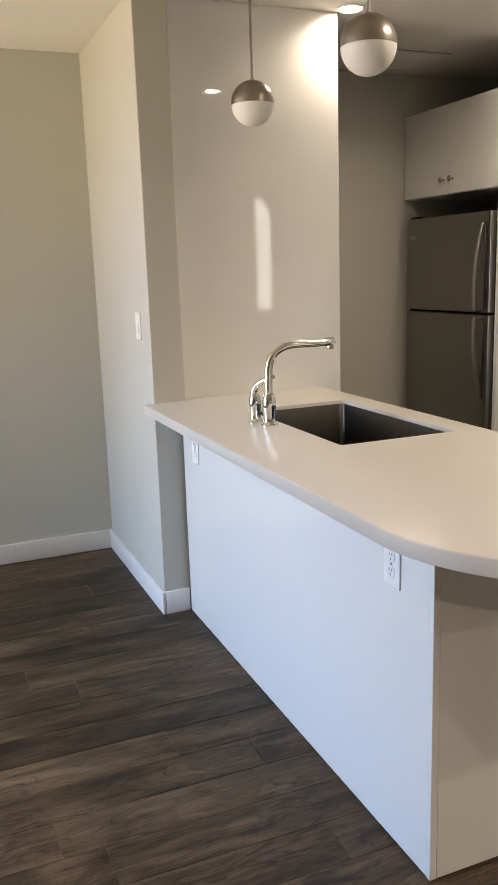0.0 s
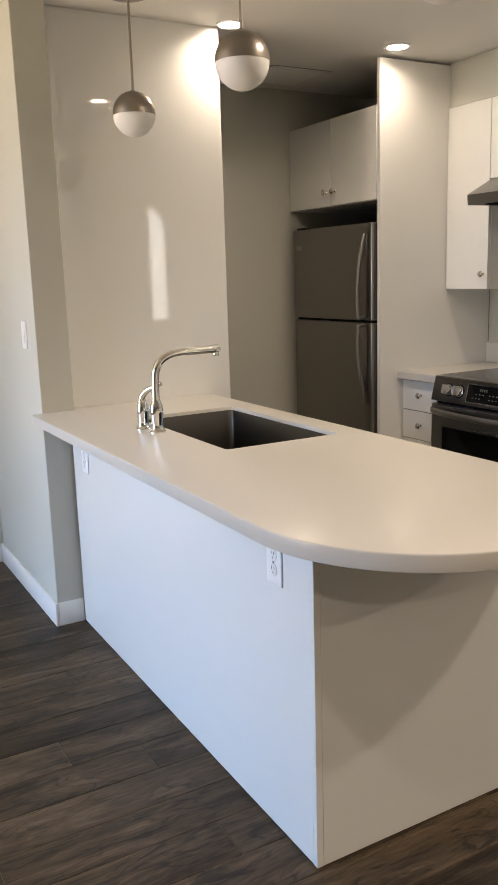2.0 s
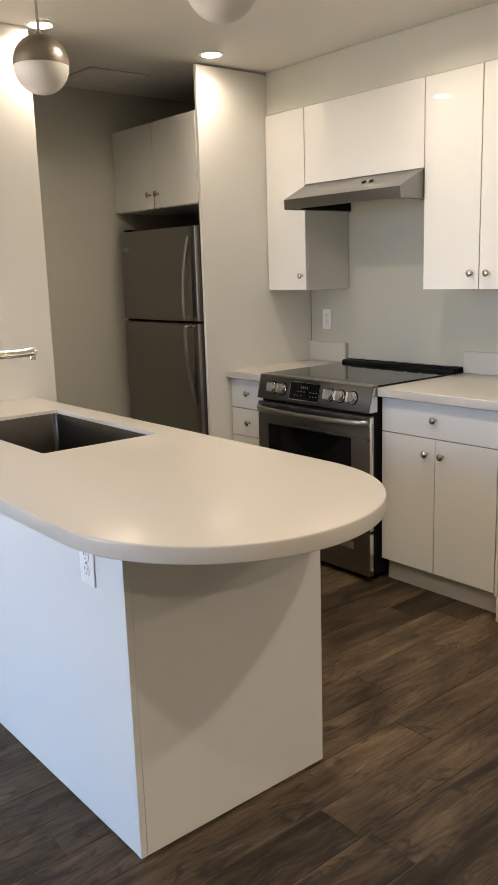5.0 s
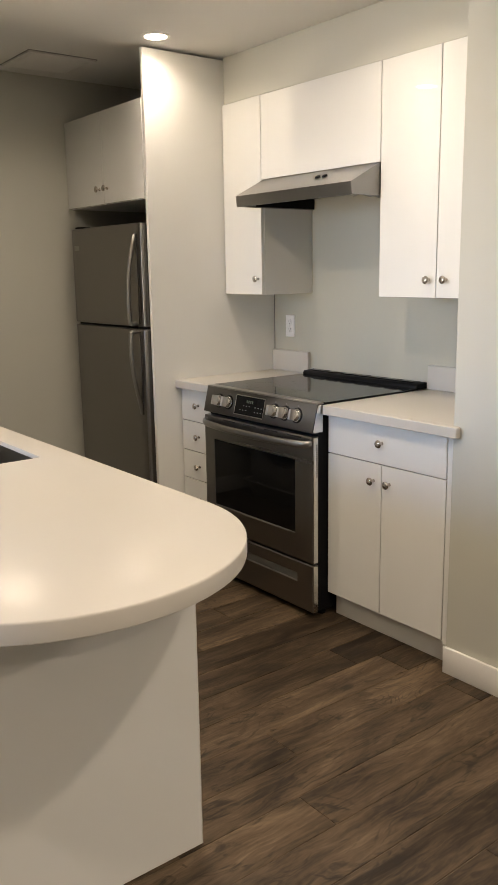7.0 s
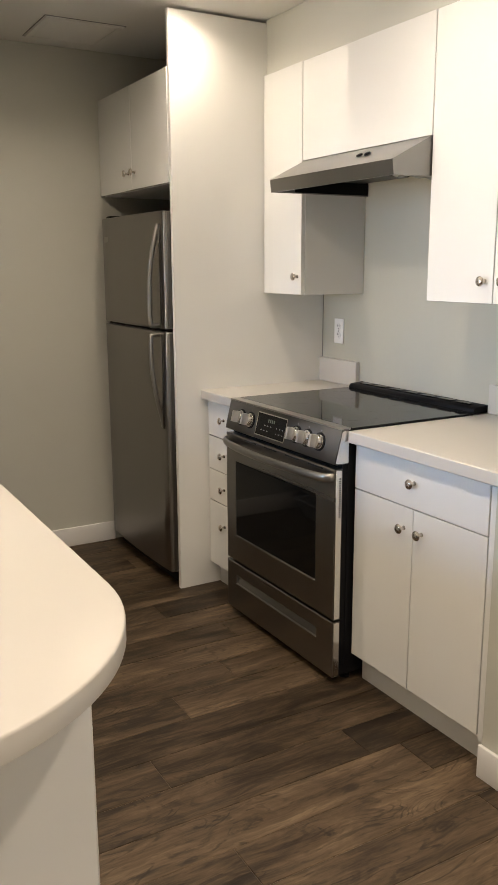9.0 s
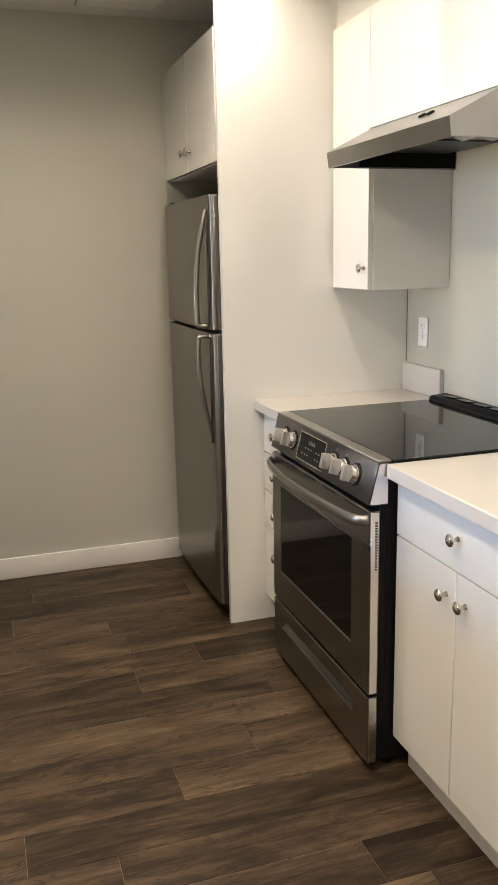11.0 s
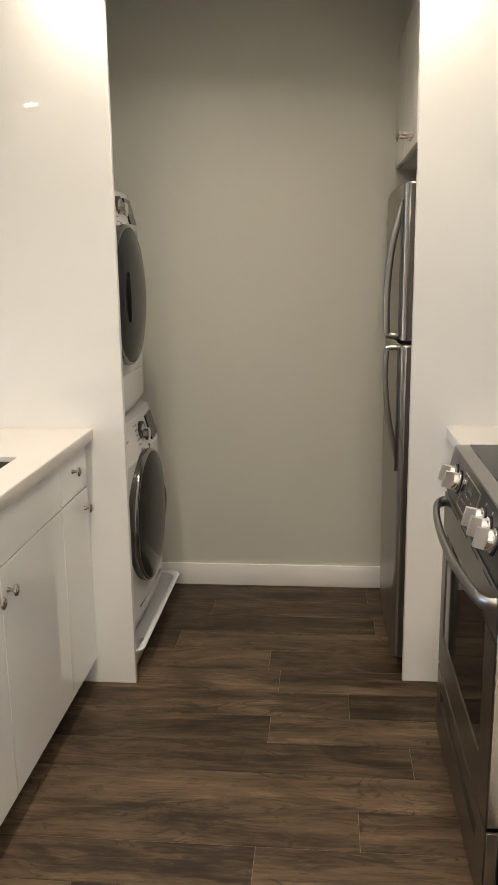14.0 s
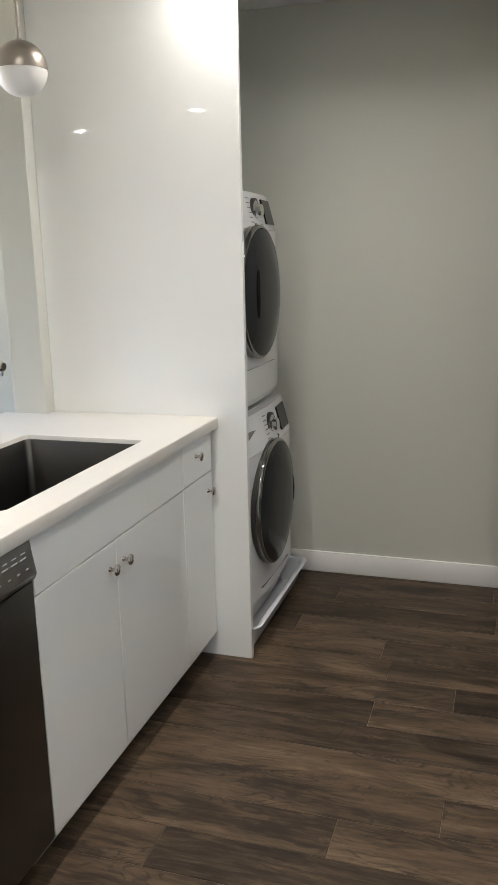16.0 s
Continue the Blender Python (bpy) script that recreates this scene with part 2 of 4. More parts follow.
def rings(loops, cap0=True, cap1=True, closed=True):
    bm = bmesh.new()
    rows = [[bm.verts.new(p) for p in lp] for lp in loops]
    for a, c in zip(rows, rows[1:]):
        k = len(a)
        for i in range(k if closed else k - 1):
            bm.faces.new((a[i], a[(i + 1) % k], c[(i + 1) % k], c[i]))
    if cap0:
        bm.faces.new(rows[0][::-1])
    if cap1:
        bm.faces.new(rows[-1])
    bmesh.ops.recalc_face_normals(bm, faces=list(bm.faces))
    return bm


def lathe(profile, at, axis="z", seg=28, sy=1.0):
    """profile: radius and height pairs along the axis from at."""
    loops = []
    for r, h in profile:
        r = max(r, 0.0002)
        lp = []
        for i in range(seg):
            a = 2 * math.pi * i / seg
            u, w = r * math.cos(a), r * sy * math.sin(a)
            d = {"z": (u, w, h), "x": (h, u, w), "y": (u, h, w)}[axis]
            lp.append((at[0] + d[0], at[1] + d[1], at[2] + d[2]))
        loops.append(lp)
    return rings(loops)


def tube(points, radius, seg=12, flat=1.0):
    """A round bar along points; radius is one number or one a point."""
    pts = [Vector(p) for p in points]
    rad = radius if isinstance(radius, (list, tuple)) else [radius] * len(pts)
    loops, up = [], None
    for i, p in enumerate(pts):
        d = (pts[min(i + 1, len(pts) - 1)] - pts[max(i - 1, 0)]).normalized()
        if up is None:
            up = Vector((0, 0, 1)) if abs(d.z) < 0.9 else Vector((0, 1, 0))
        s = d.cross(up).normalized()
        up = s.cross(d).normalized()
        loops.append([p + rad[i] * (math.cos(2 * math.pi * k / seg) * s + flat * math.sin(2 * math.pi * k / seg) * up) for k in range(seg)])
    return rings(loops)


def rrect(x0, x1, y0, y1, r, z, n=5):
    out = []
    for cx, cy, a0 in ((x1 - r, y1 - r, 0), (x0 + r, y1 - r, 90), (x0 + r, y0 + r, 180), (x1 - r, y0 + r, 270)):
        for i in range(n + 1):
            a = radians(a0 + 90 * i / n)
            out.append((cx + r * math.cos(a), cy + r * math.sin(a), z))
    return out


def spline(ctrl, n=10):
    """Catmull-Rom through ctrl."""
    p = [Vector(c) for c in ctrl]
    p = [2 * p[0] - p[1]] + p + [2 * p[-1] - p[-2]]
    out = []
    for i in range(1, len(p) - 2):
        for k in range(n):
            t = k / n
            out.append(0.5 * (2 * p[i] + (p[i + 1] - p[i - 1]) * t + (2 * p[i - 1] - 5 * p[i] + 4 * p[i + 1] - p[i + 2]) * t * t + (3 * p[i] - p[i - 1] - 3 * p[i + 1] + p[i + 2]) * t ** 3))
    return out + [p[-2]]


def to_mesh(name, bm, material, base=(0, 0, 0), angle=40):
    bmesh.ops.translate(bm, verts=list(bm.verts), vec=-Vector(base))
    bm.normal_update()
    for f in bm.faces:
        f.smooth = True
    lim = radians(angle)
    for e in bm.edges:
        e.smooth = len(e.link_faces) == 2 and e.calc_face_angle(0) < lim
    me = bpy.data.meshes.new(name)
    bm.to_mesh(me)
    bm.free()
    me.materials.append(material)
    return me


def thing(name, base, label, category, group=""):
    ob = tagged(new(name), label, category, group)
    ob.location = base
    ORIGIN[ob.name] = base
    return ob


def part(name, bm, material, parent, label=""):
    base = ORIGIN[parent.name]
    ob = new(name, to_mesh(name, bm, material, base))
    ob.parent = parent
    ORIGIN[ob.name] = base
    return tagged(ob, label)


def solid(name, bm, material, label, category, base=(0, 0, 0), kind="", group=""):
    ob = new(name, to_mesh(name, bm, material, base))
    ob.location = base
    ORIGIN[ob.name] = base
    return tagged(ob, label, category, group, kind)


def shell(name, bm, material, label, category="wall"):
    return solid(name, bm, material, label, category, kind="structure")


# ---- the plan ----
WN = 4.42          # north wall
WE = 3.778         # kitchen's east wall
PX, PY = 3.145, 1.86   # pier: west face and north end
ZC = 1.028         # top of the counter upstands
TY = 3.50          # tall panel's face
FY = 3.58          # face of the panel beside the refrigerator
shell("wall_north", bx(-2.85, WE + 0.12, WN, WN + 0.12, 0, CEIL, 0), M_WALL, "sage grey painted wall with a satin finish")
shell("wall_partition", bx(1.175, 1.31, 3.445, WN - 0.001, 0, CEIL, 0.003), M_WALL, "sage grey painted partition wall end beside the peninsula")
shell("wall_east", bx(WE, WE + 0.12, 1.74, WN, 0, CEIL, 0), M_WALL, "sage grey painted kitchen wall behind the range")
shell("wall_pier", bx(PX, PX + 0.14, 0.60, PY, 0, CEIL, 0.003), M_WALL, "sage grey painted pier wall at the end of the counter")
shell("wall_pier_back", bx(PX + 0.14, WE - 0.001, PY - 0.12, PY, 0, CEIL, 0), M_WALL, "sage grey painted return wall closing the kitchen run")
shell("wall_soffit", bx(3.458, WE - 0.001, PY + 0.001, FY - 0.001, 2.252, CEIL - 0.001, 0.002), M_WALL, "painted soffit above the wall cabinets")
shell("wall_room_north", bx(PX + 0.141, 5.2, 0.60, 0.72, 0, CEIL, 0), M_WALL, "plain painted wall of the adjoining room")
shell("wall_room_east", bx(5.2, 5.32, -2.8, 0.72, 0, CEIL, 0), M_WALL, "plain painted end wall of the living room")


def pierced(name, axis, a, thick, lo, hi, holes, label):
    """A wall across axis at a, from lo to hi, with openings (u0, u1, z0, z1)."""
    bms, u = [], lo
    for u0, u1, z0, z1 in holes:
        for p, q, r, s in ((u, u0, 0, CEIL), (u0, u1, 0, z0), (u0, u1, z1, CEIL)):
            bms.append(bx(a - thick, a, p, q, r, s, 0) if axis == "x" else bx(p, q, a - thick, a, r, s, 0))
        u = u1
    bms.append(bx(a - thick, a, u, hi, 0, CEIL, 0) if axis == "x" else bx(u, hi, a - thick, a, 0, CEIL, 0))
    return shell(name, join(*bms), M_WALL, label)


pierced("wall_west", "x", -2.73, 0.12, -2.8, WN, [(2.2, 3.15, 0.35, 2.3), (3.25, 4.2, 0.35, 2.3)], "painted living room wall with two tall windows")
pierced("wall_south", "y", -2.8, 0.12, -2.85, 5.2, [(4.33, 4.63, 0.88, 2.32)], "painted living room wall with one narrow arched window")
# arch filling the head of the south window
arch = [(4.33, 2.325)] + [(4.33 + 0.30 * math.sin(math.pi * i / 32), 1.87 + 0.435 * math.cos(math.pi * i / 32)) for i in range(17)] + [(4.63, 2.325)]
shell("trim_arch", prism(arch, "y", -2.9, -2.805), M_WALL, "painted half-arched head of the narrow window", "trim")


def window(axis, a, u0, u1, z0, z1, bars):
    w = tagged(new("window_1"), "white framed living room window with clear glass", "window", kind="structure")
    w.location = (a, u0, z0) if axis == "x" else (u0, a, z0)
    ORIGIN[w.name] = tuple(w.location)

    def b(p, q, r, s, t0, t1, bev=0.003):
        return bx(a + t0, a + t1, p, q, r, s, bev) if axis == "x" else bx(p, q, a + t0, a + t1, r, s, bev)
    f = 0.045
    part("window_frame", join(b(u0, u0 + f, z0, z1, -0.04, 0.02), b(u1 - f, u1, z0, z1, -0.04, 0.02), b(u0 + f, u1 - f, z0, z0 + f, -0.04, 0.02), b(u0 + f, u1 - f, z1 - f, z1, -0.04, 0.02)), M_TRIM, w)
    for v in bars:
        part("mullion", b(u0 + f, u1 - f, v - 0.015, v + 0.015, -0.03, 0.01), M_TRIM, w)
    p = part("pane", b(u0 + f, u1 - f, z0 + f, z1 - f, -0.012, -0.008, 0), M_PANE, w)
    p.visible_shadow = False
    return w


window("x", -2.79, 2.2, 3.15, 0.35, 2.3, [1.4])
window("x", -2.79, 3.25, 4.2, 0.35, 2.3, [1.4])
window("y", -2.86, 4.33, 4.63, 0.88, 2.32, [])

shell("ground", bx(-60, -2.9, -60, 60, -0.6, -0.45, 0), mat("paving", (0.42, 0.38, 0.31), 0.85, vary=0.15, scale=0.8, bump=0.4, bscale=30), "sunlit pale paving outside the windows", "ground")
shell("ceiling", bx(-2.85, 5.32, -2.92, WN + 0.12, CEIL, CEIL + 0.1, 0), M_CEIL, "white painted flat ceiling", "ceiling")
BASE_H, BASE_T = 0.101, 0.014


def baseboard(x0, x1, y0, y1):
    shell("baseboard", bx(x0, x1, y0, y1, 0.0, BASE_H, 0.003, 2), M_TRIM, "white painted flat baseboard along the wall", "baseboard")


baseboard(-2.72, 1.175 - BASE_T - 0.001, WN - BASE_T, WN - 0.001)
baseboard(1.175 - BASE_T, 1.174, 3.445 - BASE_T, WN - 0.001)
baseboard(1.1755, 1.284, 3.445 - BASE_T, 3.444)
baseboard(1.311, 2.998, WN - BASE_T, WN - 0.001)
baseboard(PX - BASE_T, PX - 0.001, 0.60, PY + 0.001)


# ---- white fitted panels ----
def knob(parent, at, way):
    """A mushroom knob; way: direction along x."""
    p = [(0.0075, 0.0), (0.0065, 0.003), (0.0048, 0.008), (0.0050, 0.014), (0.0085, 0.0175), (0.0150, 0.0200), (0.0158, 0.0230), (0.0140, 0.0265), (0.0085, 0.0290), (0.0003, 0.0300)]
    return part("knob", lathe([(r, way * h) for r, h in p], at, "x", 20), M_PULL, parent, "satin nickel knob")


ls = thing("laundry_screen", (1.7, TY, 0), "tall glossy white panel screening the laundry alcove", "panel", "tall white panels")
part("board", bx(1.311, 2.0678, TY, TY + 0.02, 0.0, CEIL - 0.001, 0.0008), M_GLOSS, ls)
part("edge_band", bx(2.068, 2.069, TY, TY + 0.02, 0.0, CEIL - 0.001, 0.0004), M_EDGE, ls)
fs = thing("fridge_screen", (3.3, FY, 0), "tall glossy white panel beside the refrigerator", "panel", "tall white panels")
part("board", bx(3.0012, WE - 0.002, FY, FY + 0.02, 0.0, CEIL - 0.012, 0.0008), M_GLOSS, fs)
part("edge_band", bx(3.0, 3.001, FY, FY + 0.02, 0.0, CEIL - 0.012, 0.0004), M_EDGE, fs)
part("caulk_line", bx(WE - 0.0075, WE - 0.0045, FY - 0.0024, FY - 0.0006, ZC, 1.33, 0), M_PRINT, fs, "thin dark joint line")

# ---- peninsula ----
PB, PE, PK = 1.287, 1.653, 1.935   # back face, end face, kitchen fronts
bp = thing("back_panel", (PB, 2.5, 0), "glossy white back panel of the peninsula", "panel")
part("board", bx(PB, PB + 0.018, PE + 0.0175, 3.444 - BASE_T - 0.001, 0.003, 0.873, 0.0008), M_GLOSS, bp)
part("corner_strip", bx(PB - 0.0012, PB + 0.018, PE, PE + 0.0165, 0.002, 0.873, 0.0012), M_GLOSS, bp)
ep = thing("end_panel", (1.6, PE, 0), "white end panel of the peninsula under the round overhang", "panel")
part("board", bx(PB + 0.0185, 1.9275, PE + 0.001, PE + 0.02, 0.002, 0.873, 0.001), M_GLOSS, ep)
part("edge_band", bx(1.928, 1.929, PE + 0.001, PE + 0.02, 0.002, 0.873, 0.0004), M_EDGE, ep)


def front(parent, name, y0, y1, z0, z1, x, way, gap=0.0019, label=""):
    """A slab door or drawer front whose face lies at x and looks along way."""
    a, b = (x - 0.018, x) if way > 0 else (x, x + 0.018)
    return part(name, bx(a, b, y0 + gap, y1 - gap, z0 + gap, z1 - gap, 0.0012), M_GLOSS, parent, label)


sb = thing("sink_cabinet", (1.62, 2.78, 0), "glossy white double-door sink cabinet with a false drawer front", "cabinet")
part("body", join(bx(PB + 0.02, PB + 0.036, 2.335, 3.225, 0.09, 0.873, 0), bx(PB + 0.0365, 1.915, 2.335, 2.351, 0.09, 0.873, 0), bx(PB + 0.0365, 1.915, 3.209, 3.225, 0.09, 0.873, 0), bx(PB + 0.0365, 1.915, 2.3515, 3.2085, 0.09, 0.106, 0)), M_CARC, sb)
part("toe_kick", bx(1.85, 1.866, 2.335, 3.225, 0.0, 0.0895, 0), M_EDGE, sb)
front(sb, "drawer_front", 2.335, 3.225, 0.722, 0.868, PK, 1)
d = front(sb, "door", 2.335, 2.737, 0.094, 0.722, PK, 1)
knob(d, (PK, 2.695, 0.651), 1)
d = front(sb, "door", 2.737, 3.225, 0.094, 0.722, PK, 1)
knob(d, (PK, 2.778, 0.651), 1)

nc = thing("narrow_cabinet", (1.62, 3.36, 0), "narrow glossy white base cabinet with one drawer and door", "cabinet")
part("body", bx(PB + 0.02, 1.915, 3.228, 3.497, 0.09, 0.873, 0), M_CARC, nc)
part("toe_kick", bx(1.85, 1.866, 3.228, 3.497, 0.0, 0.0895, 0), M_EDGE, nc)
d = front(nc, "drawer_front", 3.225, 3.497, 0.722, 0.868, PK, 1)
knob(d, (PK, 3.345, 0.808), 1)
d = front(nc, "door", 3.225, 3.497, 0.094, 0.722, PK, 1)
knob(d, (PK, 3.45, 0.657), 1)

dw = thing("dishwasher", (1.62, 2.03, 0), "dark stainless dishwasher under the peninsula counter", "dishwasher")
part("body", bx(PB + 0.02, 1.905, 1.69, 2.33, 0.09, 0.87, 0), M_BLACK, dw)
part("door", bx(1.907, 1.94, 1.735, 2.328, 0.10, 0.765, 0.004, 2), M_STEELD, dw)
part("toe_kick", bx(1.85, 1.866, 1.69, 2.33, 0.0, 0.0895, 0), M_BLACK, dw)
cp = part("control_panel", prism([(1.908, 0.770), (1.945, 0.770), (1.953, 0.785), (1.940, 0.862), (1.930, 0.868), (1.908, 0.868)], "y", 1.735, 2.328, 0.002), M_STEEL, dw, "sloping control strip")
for i in range(10):
    for z, wd in ((0.842, 0.016), (0.831, 0.022), (0.806, 0.009)):
        x = 1.953 - (z - 0.785) * 0.169
        part("marking", prism([(x - 0.001, z), (x + 0.0006, z), (x + 0.0002, z + 0.0025), (x - 0.0014, z + 0.0025)], "y", 2.300 - wd - i * 0.034, 2.300 - i * 0.034), M_TRAY, cp)
part("filler_strip", bx(1.907, 1.929, 1.675, 1.732, 0.0, 0.872, 0.001), M_EDGE, dw)

# countertop with a half-round end and a sink cut-out
TX0, TX1, RC, CY, ZT = 1.131, 1.963, 0.416, 1.63, 0.915
SX0, SX1, SY0, SY1 = 1.444, 1.860, 2.358, 3.098


def outline(d, z):
    cx, r = (TX0 + TX1) / 2, RC - d
    pts = [(TX0 + d, 3.444 - d, z), (1.3115 + d, 3.444 - d, z), (1.3115 + d, TY - 0.001 - d * 0.3, z), (TX1 - d, TY - 0.001 - d * 0.3, z)]
    for i in range(49):
        a = math.pi * i / 48
        pts.append((cx + r * math.cos(a), CY - r * math.sin(a), z))
    return pts


def slab_with_hole():
    bm = bmesh.new()
    prof = [(0.004, ZT), (0.0018, ZT - 0.0008), (0.0005, ZT - 0.0026), (0.0, ZT - 0.005), (0.0, ZT - 0.034), (0.001, ZT - 0.038), (0.004, ZT - 0.040)]
    rows = [[bm.verts.new(p) for p in outline(d, z)] for d, z in prof]
    for a, c in zip(rows, rows[1:]):
        for i in range(len(a)):
            bm.faces.new((a[i], a[(i + 1) % len(a)], c[(i + 1) % len(a)], c[i]))
    hole = [[bm.verts.new(p) for p in rrect(SX0 - g, SX1 + g, SY0 - g, SY1 + g, 0.012 + g, z, 4)] for g, z in ((0.0015, ZT), (0, ZT - 0.002), (0, ZT - 0.0235))]
    for a, c in zip(hole, hole[1:]):
        for i in range(len(a)):
            bm.faces.new((a[i], a[(i + 1) % len(a)], c[(i + 1) % len(a)], c[i]))
    low = [bm.verts.new((v.co.x, v.co.y, ZT - 0.040)) for v in hole[-1]]
    for i in range(len(low)):
        bm.faces.new((hole[-1][i], hole[-1][(i + 1) % len(low)], low[(i + 1) % len(low)], low[i]))
    for a, c in ((rows[0], hole[0]), (rows[-1], low)):
        edges = []
        for lp in (a, c):
            for i in range(len(lp)):
                e = bm.edges.get((lp[i], lp[(i + 1) % len(lp)]))
                edges.append(e)
        bmesh.ops.triangle_fill(bm, use_beauty=True, use_dissolve=False, edges=edges)
    bmesh.ops.recalc_face_normals(bm, faces=list(bm.faces))
    return bm


pc = thing("countertop", (1.54, 2.4, ZT), "cream quartz peninsula countertop with a half-round overhanging end", "countertop")
part("slab", slab_with_hole(), M_QUARTZ, pc)

sk = []
for g, z in ((-0.0008, 0.9015), (-0.0022, 0.9018), (-0.003, 0.9005), (-0.003, 0.70), (-0.006, 0.678), (-0.02, 0.668), (-0.06, 0.664)):
    sk.append(rrect(SX0 - g, SX1 + g, SY0 - g, SY1 + g, 0.020 if g > -0.05 else 0.012, z, 5))
outer = [rrect(SX0 - g, SX1 + g, SY0 - g, SY1 + g, 0.022, z, 5) for g, z in ((-0.0006, 0.899), (-0.0006, 0.872), (-0.0004, 0.70), (-0.012, 0.664), (-0.05, 0.660))]
sink = thing("sink", (1.65, 2.73, 0.66), "deep undermount steel sink set into the peninsula counter", "sink")
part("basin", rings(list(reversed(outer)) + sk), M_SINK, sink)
part("drain", lathe([(0.045, 0), (0.045, 0.003), (0.036, 0.004), (0.03, 0.001)], (1.65, 2.73, 0.6642), "z", 24), M_CHROME, sink, "round chrome drain")

fc = thing("kitchen_faucet", (1.388, 2.762, ZT), "polished chrome gooseneck faucet with a separate lever handle", "faucet")
part("base", lathe([(0.030, 0.0), (0.030, 0.004), (0.024, 0.009), (0.0205, 0.014), (0.0195, 0.03), (0.0235, 0.06), (0.0245, 0.078), (0.022, 0.094), (0.0165, 0.106), (0.0145, 0.113)], (1.388, 2.762, ZT)), M_CHROME, fc)
neck = spline([(1.388, 2.762, 1.02), (1.389, 2.762, 1.08), (1.393, 2.761, 1.125), (1.412, 2.760, 1.160), (1.452, 2.757, 1.181), (1.50, 2.752, 1.186), (1.55, 2.747, 1.186), (1.618, 2.741, 1.188)], 8)
part("spout", tube(neck, 0.0135, 16), M_CHROME, fc)
part("nozzle", join(tube([(1.598, 2.743, 1.1875), (1.622, 2.7405, 1.189), (1.630, 2.740, 1.189)], [0.0152, 0.0152, 0.011], 16), lathe([(0.0115, 0), (0.0125, 0.012), (0.0115, 0.02)], (1.614, 2.7415, 1.163), "z", 16)), M_CHROME, fc)
part("handle_base", lathe([(0.027, 0.0), (0.027, 0.004), (0.021, 0.009), (0.019, 0.014), (0.0185, 0.03), (0.0215, 0.06), (0.0215, 0.07), (0.019, 0.086), (0.0145, 0.097), (0.012, 0.106), (0.005, 0.112)], (1.375, 2.855, ZT)), M_CHROME, fc)
lev = spline([(1.372, 2.858, 1.000), (1.374, 2.852, 1.030), (1.386, 2.835, 1.052), (1.404, 2.806, 1.068), (1.418, 2.784, 1.078)], 6)
part("lever", tube(lev, [0.0135 - 0.006 * i / (len(lev) - 1) for i in range(len(lev))], 12), M_CHROME, fc)


# ---- outlets and switch ----
def outlet(at, way, label):
    """A duplex outlet on a face across x; way: the direction it looks."""
    x, y, z = at
    o = thing("wall_outlet", at, label, "outlet", "outlets")

    def b(y0, y1, z0, z1, t0, t1, bev=0.001):
        a, c = sorted((x + way * t0, x + way * t1))
        return bx(a, c, y + y0, y + y1, z + z0, z + z1, bev)
    part("cover_plate", b(-0.035, 0.035, -0.057, 0.057, 0.0, 0.005, 0.002), M_PLASTIC, o)
    for s in (-1, 1):
        r = part("receptacle", lathe([(0.0165, way * 0.0045), (0.0165, way * 0.0068), (0.0155, way * 0.0072)], (x, y, z + s * 0.0195), "x", 20), M_PLASTIC, o)
        for dy in (-0.006, 0.006):
            part("slot", b(dy - 0.0012, dy + 0.0012, s * 0.0195 + 0.001, s * 0.0195 + 0.009, 0.0066, 0.0076, 0), M_DARK, r)
        part("slot", b(-0.002, 0.002, s * 0.0195 - 0.009, s * 0.0195 - 0.005, 0.0066, 0.0076, 0), M_DARK, r)
    part("screw", lathe([(0.003, way * 0.004), (0.003, way * 0.006)], (x, y, z), "x", 10), M_BRIGHT, o)


outlet((PB, 1.821, 0.746), -1, "white duplex outlet on the peninsula's back panel")
outlet((PB, 3.268, 0.744), -1, "white duplex outlet near the wall on the back panel")
outlet((WE - 0.0045, 3.447, 1.155), -1, "white duplex outlet on the backsplash behind the range")
sw = thing("light_switch", (1.175, 3.61, 1.222), "white paddle light switch on the partition wall", "switch")
part("cover_plate", bx(1.170, 1.175, 3.575, 3.645, 1.165, 1.279, 0.002), M_PLASTIC, sw)
part("paddle", prism([(1.1705, 1.189), (1.1665, 1.189), (1.1685, 1.255), (1.1705, 1.255)], "y", 3.594, 3.626), M_PLASTIC, sw)

# ---- east run of cabinets ----
EX, UX = 3.152, 3.445
solid("backsplash_sheet", bx(WE - 0.004, WE - 0.0005, PY + 0.002, FY - 0.0028, ZT, 1.862, 0), M_SPLASH, "smooth pale grey backsplash sheet behind the range", "backsplash", (WE, 2.9, ZT))

rb = thing("base_cabinet", (3.45, 2.19, 0), "glossy white base cabinet with one drawer over two doors", "cabinet")
part("body", bx(EX + 0.019, WE - 0.002, 1.887, 2.493, 0.10, 0.874, 0), M_CARC, rb)
part("toe_kick", bx(3.205, 3.221, 1.887, 2.493, 0.0, 0.0995, 0), M_GREY, rb)
part("filler_panel", bx(EX + 0.001, EX + 0.08, PY + 0.002, 1.885, 0.095, 0.874, 0.001), M_GLOSS, rb)
d = front(rb, "drawer_front", 1.887, 2.493, 0.715, 0.870, EX, -1)
knob(d, (EX, 2.196, 0.798), -1)
d = front(rb, "door", 2.196, 2.493, 0.108, 0.715, EX, -1)
knob(d, (EX, 2.237, 0.645), -1)
d = front(rb, "door", 1.887, 2.196, 0.108, 0.715, EX, -1)
knob(d, (EX, 2.155, 0.645), -1)

